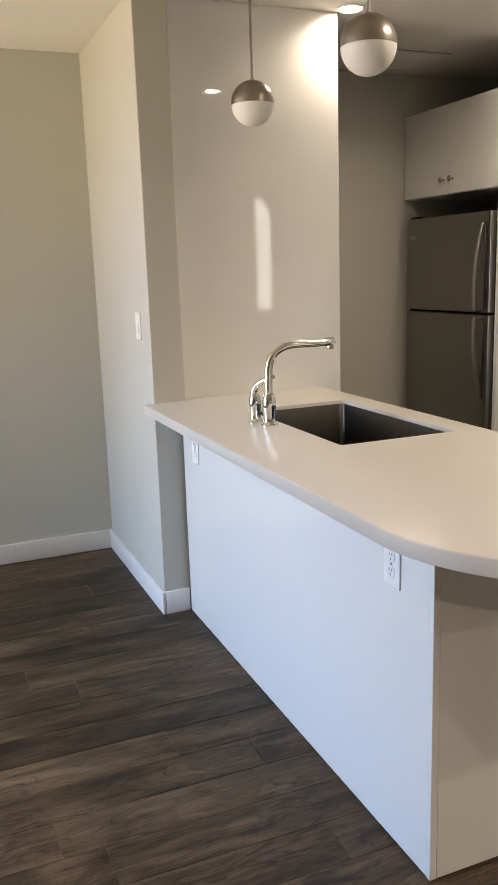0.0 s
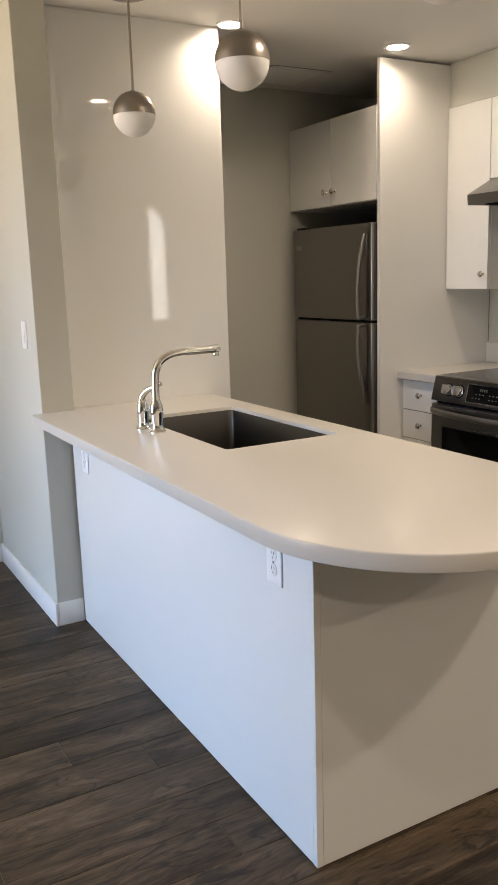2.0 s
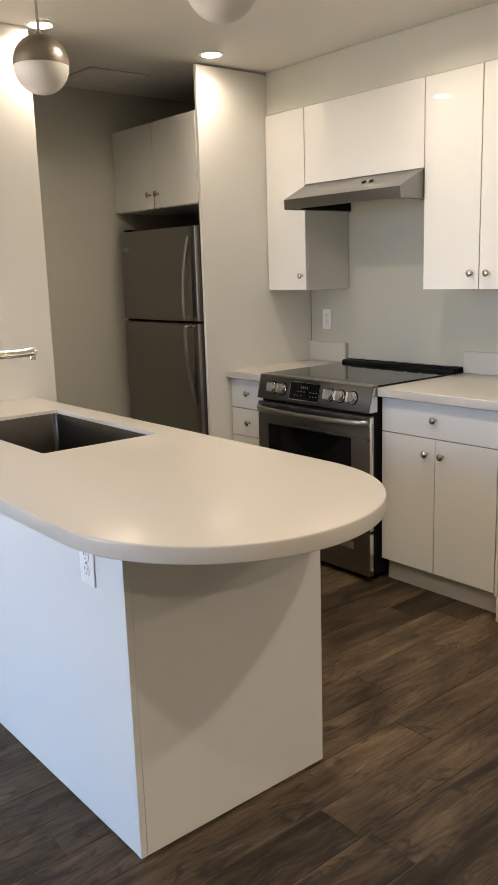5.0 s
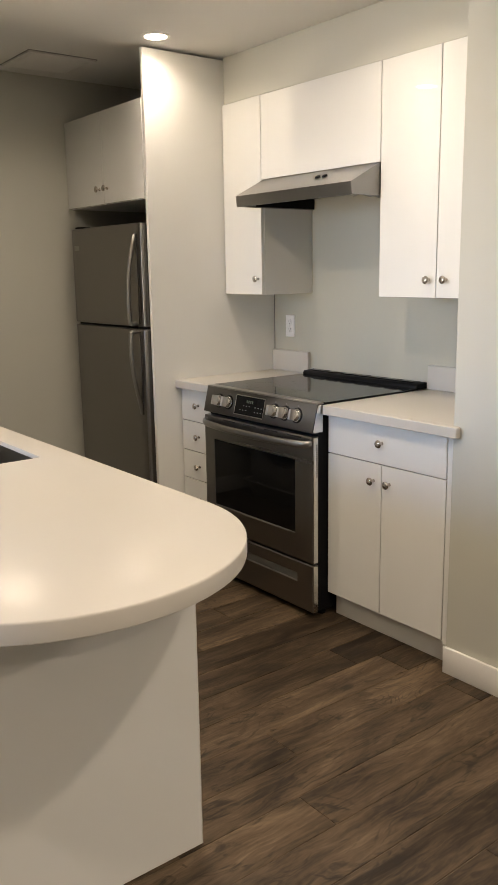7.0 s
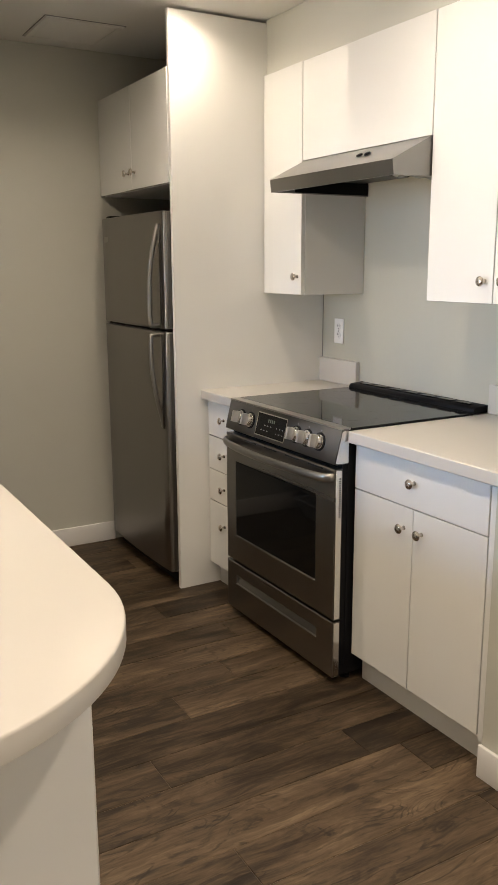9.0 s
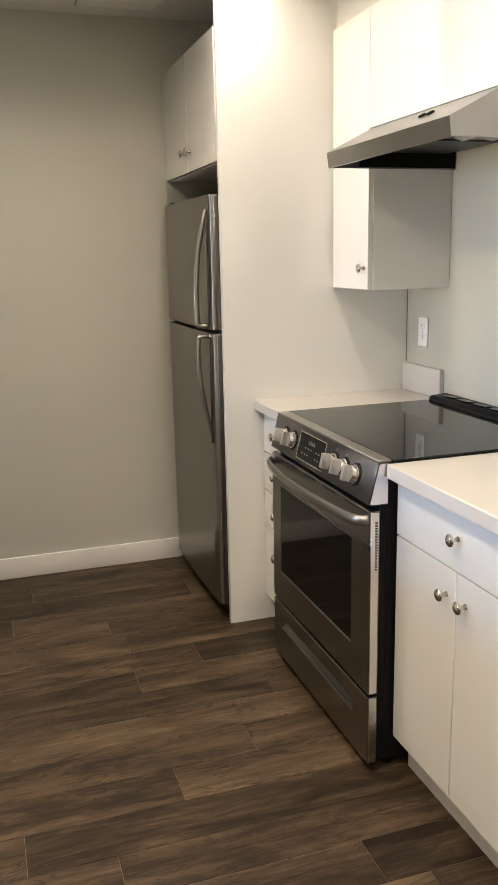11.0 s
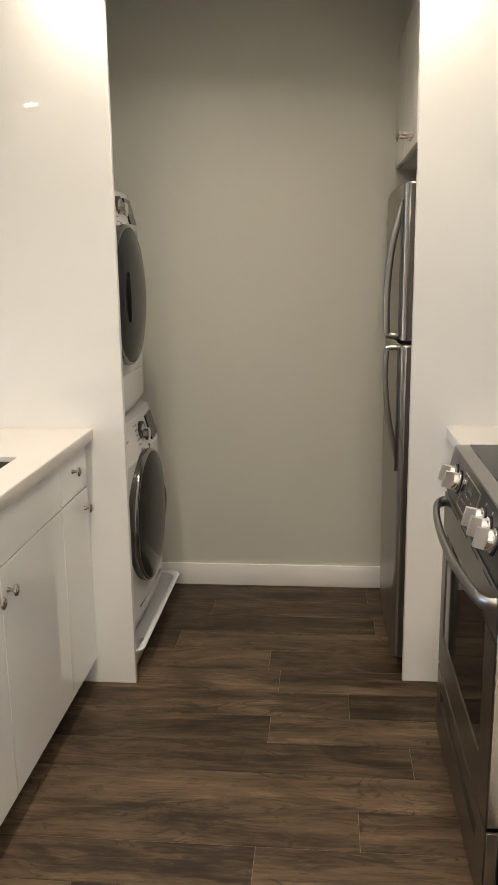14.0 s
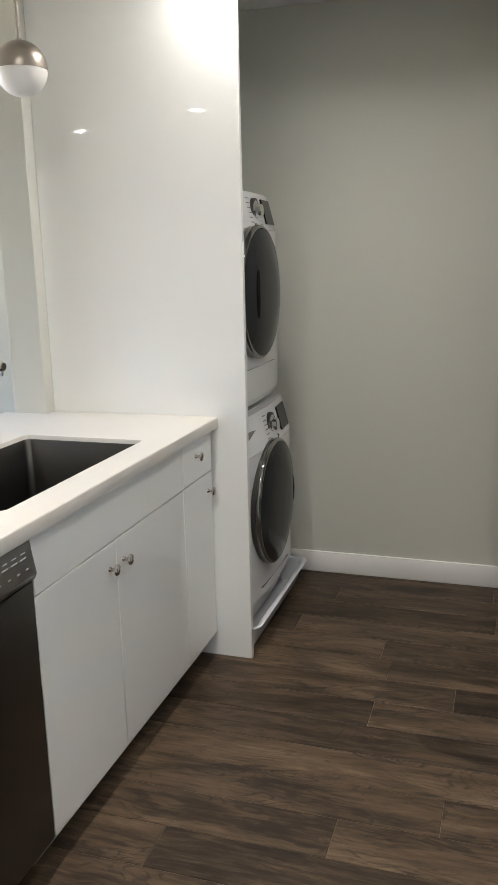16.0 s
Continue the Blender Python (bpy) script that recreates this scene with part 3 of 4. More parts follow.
lb = thing("drawer_cabinet", (3.45, 3.43, 0), "narrow glossy white cabinet with four drawers", "cabinet")
part("body", bx(EX + 0.019, WE - 0.002, 3.28, FY - 0.002, 0.10, 0.874, 0), M_CARC, lb)
part("toe_kick", bx(3.205, 3.221, 3.28, FY - 0.002, 0.0, 0.0995, 0), M_GREY, lb)
for z0, z1 in ((0.108, 0.412), (0.412, 0.558), (0.558, 0.711), (0.711, 0.870)):
    d = front(lb, "drawer_front", 3.28, FY - 0.002, z0, z1, EX, -1)
    knob(d, (EX, 3.43, z1 - (0.075 if z1 > 0.42 else 0.10)), -1)

CF = 3.117
rc = thing("countertop", (3.45, 2.16, ZT), "cream quartz counter section with an upstand beside the pier", "countertop")
part("slab", prism([(CF, 1.826), (PX - 0.0015, 1.826), (PX - 0.0015, PY + 0.0015), (WE - 0.005, PY + 0.0015), (WE - 0.005, 2.490), (CF, 2.490)], "z", 0.8755, ZT, 0.003), M_QUARTZ, rc)
part("upstand", bx(WE - 0.025, WE - 0.005, PY + 0.002, 2.490, ZT + 0.0005, 1.022, 0.002), M_QUARTZ, rc)
lc = thing("countertop", (3.45, 3.43, ZT), "short cream quartz counter section with an upstand by the panel", "countertop")
part("slab", bx(CF, WE - 0.005, 3.278, FY - 0.0015, 0.8755, ZT, 0.003), M_QUARTZ, lc)
part("upstand", bx(WE - 0.025, WE - 0.005, 3.288, FY - 0.0015, ZT + 0.0005, 1.026, 0.002), M_QUARTZ, lc)

U0, U1 = 1.330, 2.250
lu = thing("wall_cabinet", (3.6, 3.43, U0), "glossy white single-door wall cabinet beside the tall panel", "cabinet")
part("body", bx(UX + 0.019, WE - 0.005, 3.276, FY - 0.002, U0, U1, 0.001), M_GREY, lu)
d = front(lu, "door", 3.275, FY - 0.002, U0, U1, UX, -1)
knob(d, (UX, 3.305, 1.406), -1)
hu = thing("hood_cabinet", (3.6, 2.89, 1.88), "glossy white cabinet above the range hood", "cabinet")
part("body", bx(UX + 0.019, WE - 0.005, 2.505, 3.274, 1.885, U1, 0), M_CARC, hu)
front(hu, "door", 2.504, 3.275, 1.8668, U1, UX, -1)
ru = thing("wall_cabinet", (3.6, 2.19, U0), "glossy white double-door wall cabinet beside the pier", "cabinet")
part("body", bx(UX + 0.019, WE - 0.005, 1.882, 2.502, U0, U1, 0.001), M_CARC, ru)
d = front(ru, "door", 2.203, 2.503, U0, U1, UX, -1)
knob(d, (UX, 2.238, 1.401), -1)
d = front(ru, "door", 1.900, 2.203, U0, U1, UX, -1)
knob(d, (UX, 2.154, 1.401), -1)
part("filler_panel", bx(UX + 0.001, UX + 0.018, PY + 0.003, 1.899, U0, U1, 0.001), M_GLOSS, ru)

# ---- range hood ----
HY0, HY1 = 2.506, 3.262
hood = thing("range_hood", (3.5, 2.88, 1.74), "brushed stainless under-cabinet range hood with a sloping front", "hood")
part("canopy", join(
    prism([(3.289, 1.737), (3.283, 1.786), (3.447, 1.868), (WE - 0.005, 1.868), (WE - 0.005, 1.858), (3.452, 1.858), (3.291, 1.780), (3.297, 1.737)], "y", HY0, HY1),
    prism([(3.297, 1.738), (3.291, 1.780), (3.452, 1.858), (WE - 0.005, 1.858), (WE - 0.005, 1.738)], "y", HY0, HY0 + 0.003),
    prism([(3.297, 1.738), (3.291, 1.780), (3.452, 1.858), (WE - 0.005, 1.858), (WE - 0.005, 1.738)], "y", HY1 - 0.003, HY1)), M_STEEL, hood)
part("underside", bx(3.360, WE - 0.006, HY0 + 0.004, HY1 - 0.004, 1.798, 1.802, 0), M_BLACK, hood)
# added black sheet that puts shade on the inside of the far end
part("end_shade_sheet", bx(3.40, WE - 0.008, HY1 - 0.0065, HY1 - 0.0045, 1.742, 1.796, 0), M_BLACK, hood)
for y0 in (2.60, 2.93):
    part("grease_filter", bx(3.40, 3.72, y0, y0 + 0.29, 1.786, 1.7975, 0.003), M_FILTER, hood)
part("lamp_lens", bx(3.364, 3.396, 2.64, 2.76, 1.786, 1.7975, 0.004), M_STEELD, hood)
part("label", bx(3.364, 3.392, 2.86, 2.91, 1.7955, 1.7976, 0), M_TRAY, hood, "small pale rating label")
# loose film left hanging inside the near end
rnd = random.Random(8)
loops = []
for i in range(15):
    x = 3.345 + i * 0.026
    loops.append([(x + rnd.uniform(-0.006, 0.006), HY0 + 0.008 + j * 0.016, 1.742 + rnd.uniform(-0.009, 0.009) + (0.012 if j in (0, 5) else 0.0)) for j in range(6)] + [(x, HY0 + 0.008 + j * 0.016, 1.781) for j in (5, 0)])
part("protective_film", rings(loops), M_FILM, hood, "crumpled clear protective film")
for i, y in enumerate((2.80, 2.755)):
    a = math.atan2(0.082, 0.164)
    cx, cz = 3.375, 1.786 + 0.092 * 0.082 / 0.164
    nx, nz2 = -math.sin(a), math.cos(a)
    part("button", tube([(cx - nx * 0.002, y, cz - nz2 * 0.002), (cx + nx * 0.004, y, cz + nz2 * 0.004), (cx + nx * 0.006, y, cz + nz2 * 0.006)], [0.012, 0.012, 0.009], 14), M_BLACK, hood)

# ---- range ----
def framed(x0, x1, y0, y1, z0, z1, a0, a1, c0, c1, ch=0.003):
    """A slab across x with one rectangular opening (a: y, c: z)."""
    def lp(x, p, q, r, s):
        return [(x, p, r), (x, q, r), (x, q, s), (x, p, s)]
    return rings([lp(x1, a0, a1, c0, c1), lp(x1, y0, y1, z0, z1), lp(x0 + ch, y0, y1, z0, z1), lp(x0, y0 + ch, y1 - ch, z0 + ch, z1 - ch), lp(x0, a0 - ch, a1 + ch, c0 - ch, c1 + ch), lp(x0 + ch, a0, a1, c0, c1), lp(x1, a0, a1, c0, c1)], False, False)


RY0, RY1 = 2.499, 3.262
rg = thing("range", (3.4, 2.89, 0), "stainless slide-in electric range with a black glass cooktop", "range")
part("body", bx(3.106, WE - 0.03, RY0 + 0.004, RY1 - 0.004, 0.03, 0.895, 0.002), M_BLACK, rg)
for dx in (3.16, 3.70):
    for dy in (RY0 + 0.04, RY1 - 0.04):
        part("foot", lathe([(0.018, 0), (0.018, 0.008), (0.008, 0.01), (0.008, 0.032)], (dx, dy, 0), "z", 12), M_BLACK, rg)
for y in (RY0 + 0.002, RY1 - 0.006):
    part("side_trim", bx(3.128, 3.165, y, y + 0.004, 0.06, 0.87, 0), M_BLACK, rg)
cpz = [(3.070, 0.803), (3.082, 0.800), (3.128, 0.800), (3.128, 0.920), (3.108, 0.922), (3.098, 0.918)]
cp = part("control_panel", prism(cpz, "y", RY0, RY1, 0.0015), M_STEELD, rg, "sloping stainless control panel")
SL = Vector((0.028, 0, 0.115)).normalized()
NRM = Vector((-SL.z, 0, SL.x))


def on_panel(s, y, h=0.0):
    """A point s up the sloping face, at y, h proud of it."""
    p = Vector((3.070, 0, 0.803)) + SL * s + NRM * h
    return Vector((p.x, y, p.z))


for y in (3.150, 3.078, 2.752, 2.682, 2.606):
    c = on_panel(0.060, y)
    k = part("burner_knob", tube([c, c + NRM * 0.006, c + NRM * 0.0065, c + NRM * 0.018, c + NRM * 0.021], [0.027, 0.027, 0.0242, 0.0235, 0.021], 24), M_BRIGHT, cp, "brushed steel knob")
    # black disc painting the shadow round the knob
    part("knob_shadow", tube([c + NRM * 0.0002, c + NRM * 0.003], [0.033, 0.032], 24), M_BLACK, k)
    g = bmesh.new()
    q = [on_panel(0.060 + a, y + b, h) for h, w, u in ((0.016, 0.0080, 0.0225), (0.043, 0.0066, 0.0215)) for a, b in ((-u, -w), (u, -w), (u, w), (-u, w))]
    v = [g.verts.new(p) for p in q]
    for f in ((3, 2, 1, 0), (4, 5, 6, 7), (0, 1, 5, 4), (1, 2, 6, 5), (2, 3, 7, 6), (3, 0, 4, 7)):
        g.faces.new([v[i] for i in f])
    bmesh.ops.recalc_face_normals(g, faces=list(g.faces))
    part("grip", g, M_KNOB, k)
    part("tick", tube([on_panel(0.099, y, 0.0002), on_panel(0.099, y, 0.0012)], [0.0035, 0.0035], 8), M_PRINTD, cp)


def plate(s0, s1, y0, y1, h0, h1):
    g = bmesh.new()
    v = [g.verts.new(on_panel(s, y, h)) for h in (h0, h1) for s, y in ((s0, y0), (s1, y0), (s1, y1), (s0, y1))]
    for f in ((3, 2, 1, 0), (4, 5, 6, 7), (0, 1, 5, 4), (1, 2, 6, 5), (2, 3, 7, 6), (3, 0, 4, 7)):
        g.faces.new([v[i] for i in f])
    bmesh.ops.recalc_face_normals(g, faces=list(g.faces))
    return g


disp = part("display", plate(0.018, 0.100, 2.822, 3.022, -0.001, 0.003), M_OVEN, cp, "black glass clock display")
part("bezel", join(plate(0.014, 0.0175, 2.818, 3.026, -0.001, 0.0035), plate(0.1005, 0.104, 2.818, 3.026, -0.001, 0.0035), plate(0.0175, 0.1005, 3.0225, 3.026, -0.001, 0.0035), plate(0.0175, 0.1005, 2.818, 2.8215, -0.001, 0.0035)), M_BRIGHT, disp)
part("digits", join(*[plate(0.072, 0.084, 2.90 + i * 0.013, 2.907 + i * 0.013, 0.0031, 0.0034) for i in range(4)]), M_LED, disp)
rng = random.Random(4)
for i in range(9):
    for s in (0.036, 0.056):
        if rng.random() < 0.75:
            part("marking", plate(s, s + 0.0035, 2.834 + i * 0.021, 2.842 + i * 0.021, 0.0031, 0.0034), M_PRINT, disp)
part("cooktop", bx(3.138, WE - 0.085, RY0 - 0.006, RY1 + 0.006, 0.9155, 0.9225, 0.002), M_GLASSTOP, rg, "black ceramic glass cooktop")
part("front_lip", bx(3.097, 3.1375, RY0, RY1, 0.9165, 0.9235, 0.002), M_HANDLE, rg, "bright steel front lip")
for cx, cy, r in ((3.28, 2.70, 0.115), (3.28, 3.08, 0.085), (3.55, 2.70, 0.075), (3.55, 3.09, 0.095)):
    lps = [[(cx + q * math.cos(2 * math.pi * i / 48), cy + q * math.sin(2 * math.pi * i / 48), 0.9226) for i in range(48)] for q in (r, r - 0.0012)]
    part("burner_ring", rings(lps, False, False), M_RING, rg)
rv = part("rear_vent", prism([(WE - 0.084, 0.9156), (WE - 0.084, 0.932), (WE - 0.074, 0.940), (WE - 0.012, 0.944), (WE - 0.012, 0.9156)], "y", RY0 + 0.002, RY1 - 0.002, 0.002), M_BLACK, rg, "black rear vent trim")
for i in range(7):
    part("vent_slot", bx(WE - 0.060, WE - 0.030, RY0 + 0.05 + i * 0.098, RY0 + 0.125 + i * 0.098, 0.9415, 0.9462, 0.002), M_GLASSTOP, rv)

cap = prism([(3.074, 0.807), (3.084, 0.804), (3.126, 0.804), (3.126, 0.914), (3.110, 0.915), (3.100, 0.912)], "y", RY0 - 0.003, RY0 - 0.0005)
part("end_cap", cap, M_BRIGHT, cp, "bright steel end cap")
od = part("oven_door", framed(3.074, 3.104, RY0, RY1, 0.247, 0.785, 2.612, 3.188, 0.360, 0.675), M_STEEL, rg, "stainless oven door")
part("window", bx(3.0765, 3.100, 2.6125, 3.1875, 0.361, 0.674, 0.001), M_OVEN, od, "dark tinted oven window")
part("door_edge", bx(3.077, 3.101, RY0 - 0.003, RY0 - 0.0005, 0.250, 0.782, 0.001), M_BRIGHT, od, "bright steel door edge")
part("drawer_edge", bx(3.077, 3.101, RY0 - 0.003, RY0 - 0.0005, 0.034, 0.235, 0.001), M_BRIGHT, rg, "bright steel drawer edge")
for i in range(18):
    part("vent_slot", bx(3.090, 3.097, RY0 - 0.0038, RY0 - 0.002, 0.618 + i * 0.0078, 0.6220 + i * 0.0078, 0), M_DARK, od)
for y in (2.57, 2.72, 2.87, 3.02):
    part("top_vent", bx(3.0732, 3.076, y, y + 0.09, 0.774, 0.779, 0), M_DARK, od)
hb = spline([(3.083, RY1 - 0.012, 0.758), (3.060, RY1 - 0.020, 0.756), (3.044, RY1 - 0.060, 0.754), (3.030, 3.08, 0.752), (3.024, 2.89, 0.751), (3.030, 2.70, 0.752), (3.044, RY0 + 0.060, 0.754), (3.060, RY0 + 0.020, 0.756), (3.083, RY0 + 0.012, 0.758)], 6)
part("handle", tube(hb, 0.0098, 14, 1.6), M_HANDLE, od, "bowed steel towel-bar handle")
dr = part("storage_drawer", framed(3.074, 3.104, RY0, RY1, 0.030, 0.238, 2.600, 3.187, 0.148, 0.182), M_STEEL, rg, "stainless storage drawer front")
part("recess_grip", prism([(3.079, 0.1485), (3.103, 0.1485), (3.103, 0.1815), (3.097, 0.1815)], "y", 2.601, 3.186), M_STEEL, dr)

# ---- refrigerator and the cabinet above ----
FX, FY0, FY1 = 2.962, 3.606, 4.350
fr = thing("refrigerator", (3.35, 3.97, 0), "dark stainless top-freezer refrigerator standing in its alcove", "refrigerator")
part("body", bx(FX + 0.075, 3.74, FY0 + 0.004, FY1 - 0.004, 0.035, 1.675, 0.004), M_BLACK, fr)


def fridge_door(z0, z1):
    prof = []
    for i in range(13):
        u = i / 12
        prof.append((FX + 0.006 - 0.010 * math.sin(math.pi * u), FY0 + 0.012 + u * (FY1 - FY0 - 0.024)))
    poly = [(FX + 0.07, FY0), (FX + 0.020, FY0), (FX + 0.010, FY0 + 0.004)] + prof + [(FX + 0.010, FY1 - 0.004), (FX + 0.020, FY1), (FX + 0.07, FY1)]
    return prism(poly, "z", z0, z1, 0.002)


fz = part("freezer_door", fridge_door(1.186, 1.680), M_STEELV, fr, "stainless freezer door")
fd = part("fridge_door", fridge_door(0.075, 1.172), M_STEELV, fr, "stainless refrigerator door")
part("edge_trim", tube([(FX + 0.014, FY0 + 0.006, 1.190), (FX + 0.014, FY0 + 0.006, 1.676)], 0.0080, 16), M_HANDLE, fz, "rounded steel door edge")
part("edge_trim", tube([(FX + 0.014, FY0 + 0.006, 0.080), (FX + 0.014, FY0 + 0.006, 1.168)], 0.0080, 16), M_HANDLE, fd, "rounded steel door edge")
part("gasket", bx(FX + 0.03, FX + 0.0745, FY0 + 0.006, FY1 - 0.006, 0.076, 1.678, 0), M_BLACK, fr)
part("door_edge", bx(FX + 0.024, FX + 0.062, FY0 - 0.0015, FY0 + 0.001, 1.192, 1.674, 0), M_STEELD, fz)
part("door_edge", bx(FX + 0.024, FX + 0.062, FY0 - 0.0015, FY0 + 0.001, 0.082, 1.166, 0), M_STEELD, fd)
for path, par in (
        ([(2.962, 1.628), (2.950, 1.592), (2.926, 1.49), (2.914, 1.385), (2.911, 1.29), (2.914, 1.215), (2.922, 1.200), (2.962, 1.199)], fz),
        ([(2.962, 1.160), (2.922, 1.159), (2.914, 1.145), (2.912, 1.07), (2.918, 0.98), (2.934, 0.88), (2.955, 0.79), (2.963, 0.745)], fd)):
    part("handle", tube(spline([(x + 0.011, FY0 + 0.062, z) for x, z in path], 6), 0.0110, 12, 0.85), M_HANDLE, par, "bowed brushed steel handle")
    # thin dark strip, slightly proud of the door, alongside the handle
    part("handle_side_strip", bx(FX - 0.0035, FX + 0.004, FY0 + 0.030, FY0 + 0.033, min(p[1] for p in path), max(p[1] for p in path), 0.001), M_STEELD, par)
part("badge", bx(FX + 0.0008, FX + 0.006, FY1 - 0.100, FY1 - 0.045, 1.568, 1.592, 0.001), M_HANDLE, fz, "small metal maker's badge")
part("kick_grille", bx(FX + 0.05, FX + 0.074, FY0 + 0.01, FY1 - 0.01, 0.012, 0.07, 0.002), M_BLACK, fr)
for y in (FY0 + 0.06, FY1 - 0.06):
    part("roller", lathe([(0.02, -0.012), (0.02, 0.012)], (FX + 0.12, y, 0.02), "y", 14), M_BLACK, fr)
    part("roller", lathe([(0.02, -0.012), (0.02, 0.012)], (3.66, y, 0.02), "y", 14), M_BLACK, fr)
part("hinge_cover", bx(FX + 0.03, FX + 0.10, FY1 - 0.06, FY1 - 0.005, 1.681, 1.694, 0.004), M_BLACK, fr)

fcb = thing("fridge_cabinet", (3.35, 4.0, 1.79), "glossy white two-door cabinet above the refrigerator", "cabinet")
part("body", bx(3.018, WE - 0.002, FY + 0.022, WN - 0.002, 1.792, 2.245, 0.001), M_GREY, fcb)
for y0, y1, ky in ((FY + 0.021, 4.005, 3.965), (4.005, WN - 0.003, 4.045)):
    d = front(fcb, "door", y0, y1, 1.792, 2.245, 2.997, -1)
    knob(d, (2.997, ky, 1.868), -1)

# ---- laundry ----
tr = []
for g, z in ((0.0, 0.0), (0.012, 0.03), (0.030, 0.090), (0.046, 0.098), (0.048, 0.104), (0.040, 0.106), (0.026, 0.100), (0.010, 0.03), (-0.002, 0.006)):
    tr.append(rrect(1.325 - g * 0.2, 2.042 + g, 3.545 - g * 0.4, 4.262 + g, 0.05, z, 6))
ty = thing("drain_tray", (1.7, 3.9, 0), "pale grey plastic drain tray on the floor under the washer", "tray")
part("pan", rings(tr), M_TRAY, ty)
part("drain_fitting", lathe([(0.018, 0), (0.018, 0.008), (0.010, 0.010), (0.004, 0.006)], (2.030, 3.80, 0.008), "z", 16), M_CHROME, ty, "small metal drain fitting")

AY0, AY1, AXB = 3.612, 4.300, 1.34


def machine(name, z0, z1, xf, dc, dr_, dx, label):
    """A front-loading laundry machine: front corner line at xf, round door centre dc (y, z), radius dr_, dx: the door's plane."""
    h = z1 - z0
    w = thing(name, (1.66, 3.894, z0), label, name)

    def body(zz0, zz1, lean0, lean1):
        lp = []
        for z, lean in ((zz0, lean0), (zz1, lean1)):
            lpz = [(AXB, AY0, z), (xf - 0.03 - lean, AY0, z)]
            for i in range(15):
                u = i / 14
                lpz.append((xf - lean + 0.024 * math.sin(math.pi * u) ** 0.7, AY0 + 0.012 + u * (AY1 - AY0 - 0.024), z))
            lpz += [(xf - 0.03 - lean, AY1, z), (AXB, AY1, z)]
            lp.append(lpz)
        return rings(lp)
    kick = 0.128 if z0 < 0.5 else 0.045
    part("cabinet", body(z0 + kick, z1 - 0.150, 0.0, 0.0), M_WASH, w)
    part("kick_panel", body(z0 + 0.02, z0 + kick - 0.003, 0.052, 0.046) if z0 < 0.5 else body(z0 + 0.02, z0 + kick - 0.003, 0.014, 0.010), M_WASH, w, "recessed lower panel")
    head = part("control_panel", body(z1 - 0.147, z1 - 0.006, 0.001, 0.038), M_WASH, w, "sloping control panel")
    part("top", bx(AXB, xf - 0.045, AY0 + 0.003, AY1 - 0.003, z1 - 0.0055, z1, 0.003), M_WASH, w)
    for x in (AXB + 0.06, xf - 0.08):
        for y in (AY0 + 0.06, AY1 - 0.06):
            part("foot", lathe([(0.022, 0), (0.022, 0.012), (0.010, 0.014), (0.010, 0.022)], (x, y, z0), "z", 12), M_DARK, w)

    def face(y, z):
        u = (y - AY0) / (AY1 - AY0)
        lean = 0.001 + 0.037 * (z - (z1 - 0.147)) / 0.141
        return xf - lean + 0.024 * math.sin(math.pi * min(max(u, 0.02), 0.98)) ** 0.7
    zc = z1 - 0.078
    kx = face(3.985, zc)
    kn = part("dial", lathe([(0.040, -0.006), (0.040, 0.004), (0.032, 0.006), (0.0275, 0.010), (0.0255, 0.026), (0.022, 0.029)], (kx, 3.985, zc), "x", 28), M_CHROME, head, "chrome cycle dial")
    part("dial_bezel", lathe([(0.050, -0.012), (0.050, 0.002), (0.042, 0.003)], (kx, 3.985, zc), "x", 28), M_DARK, kn)
    g = bmesh.new()
    v = []
    for o in (0.007, -0.002):
        for y, dz in ((4.095, -0.046), (4.235, -0.046), (4.235, 0.050), (4.095, 0.050)):
            v.append(g.verts.new((face(y, zc + dz) + o, y, zc + dz)))
    for f in ((3, 2, 1, 0), (4, 5, 6, 7), (0, 1, 5, 4), (1, 2, 6, 5), (2, 3, 7, 6), (3, 0, 4, 7)):
        g.faces.new([v[i] for i in f])
    bmesh.ops.recalc_face_normals(g, faces=list(g.faces))
    part("display", g, M_OVEN, head, "dark status display")
    for i in range(6):
        for yy in (3.905, 3.925):
            zz = zc - 0.045 + i * 0.018
            part("marking", bx(face(yy, zz) - 0.003, face(yy, zz) + 0.002, yy - 0.007, yy + 0.007, zz, zz + 0.003, 0), M_PRINTD, head)
    for yy in (3.94, 4.03):
        zz = zc - 0.055
        part("button", lathe([(0.009, -0.004), (0.009, 0.004), (0.007, 0.006)], (face(yy, zz), yy, zz), "x", 14), M_CHROME, head)
    zz = zc + 0.005
    part("drawer_pull" if z0 < 0.5 else "filter_grip", bx(face(3.66, zz) - 0.01, face(3.72, zz) + 0.003, 3.60, 3.80, zz - 0.018, zz + 0.012, 0.004), M_DARK if z0 > 0.5 else M_PRINTD, head)
    dy, dz = dc
    fx = xf + 0.018
    ring = part("door_ring", lathe([(dr_ - 0.001, -0.016), (dr_, -0.012), (dr_ - 0.003, -0.003), (dr_ - 0.008, 0.001), (dr_ - 0.013, 0.001), (dr_ - 0.016, -0.006)], (dx, dy, dz), "x", 56), M_RIM, w, "chrome ring of the round door")
    part("door_rim", lathe([(dr_ - 0.006, fx - dx - 0.02), (dr_ - 0.002, -0.0165), (dr_ - 0.02, -0.016)], (dx, dy, dz), "x", 56), M_STEELD, ring, "dark rim of the door")
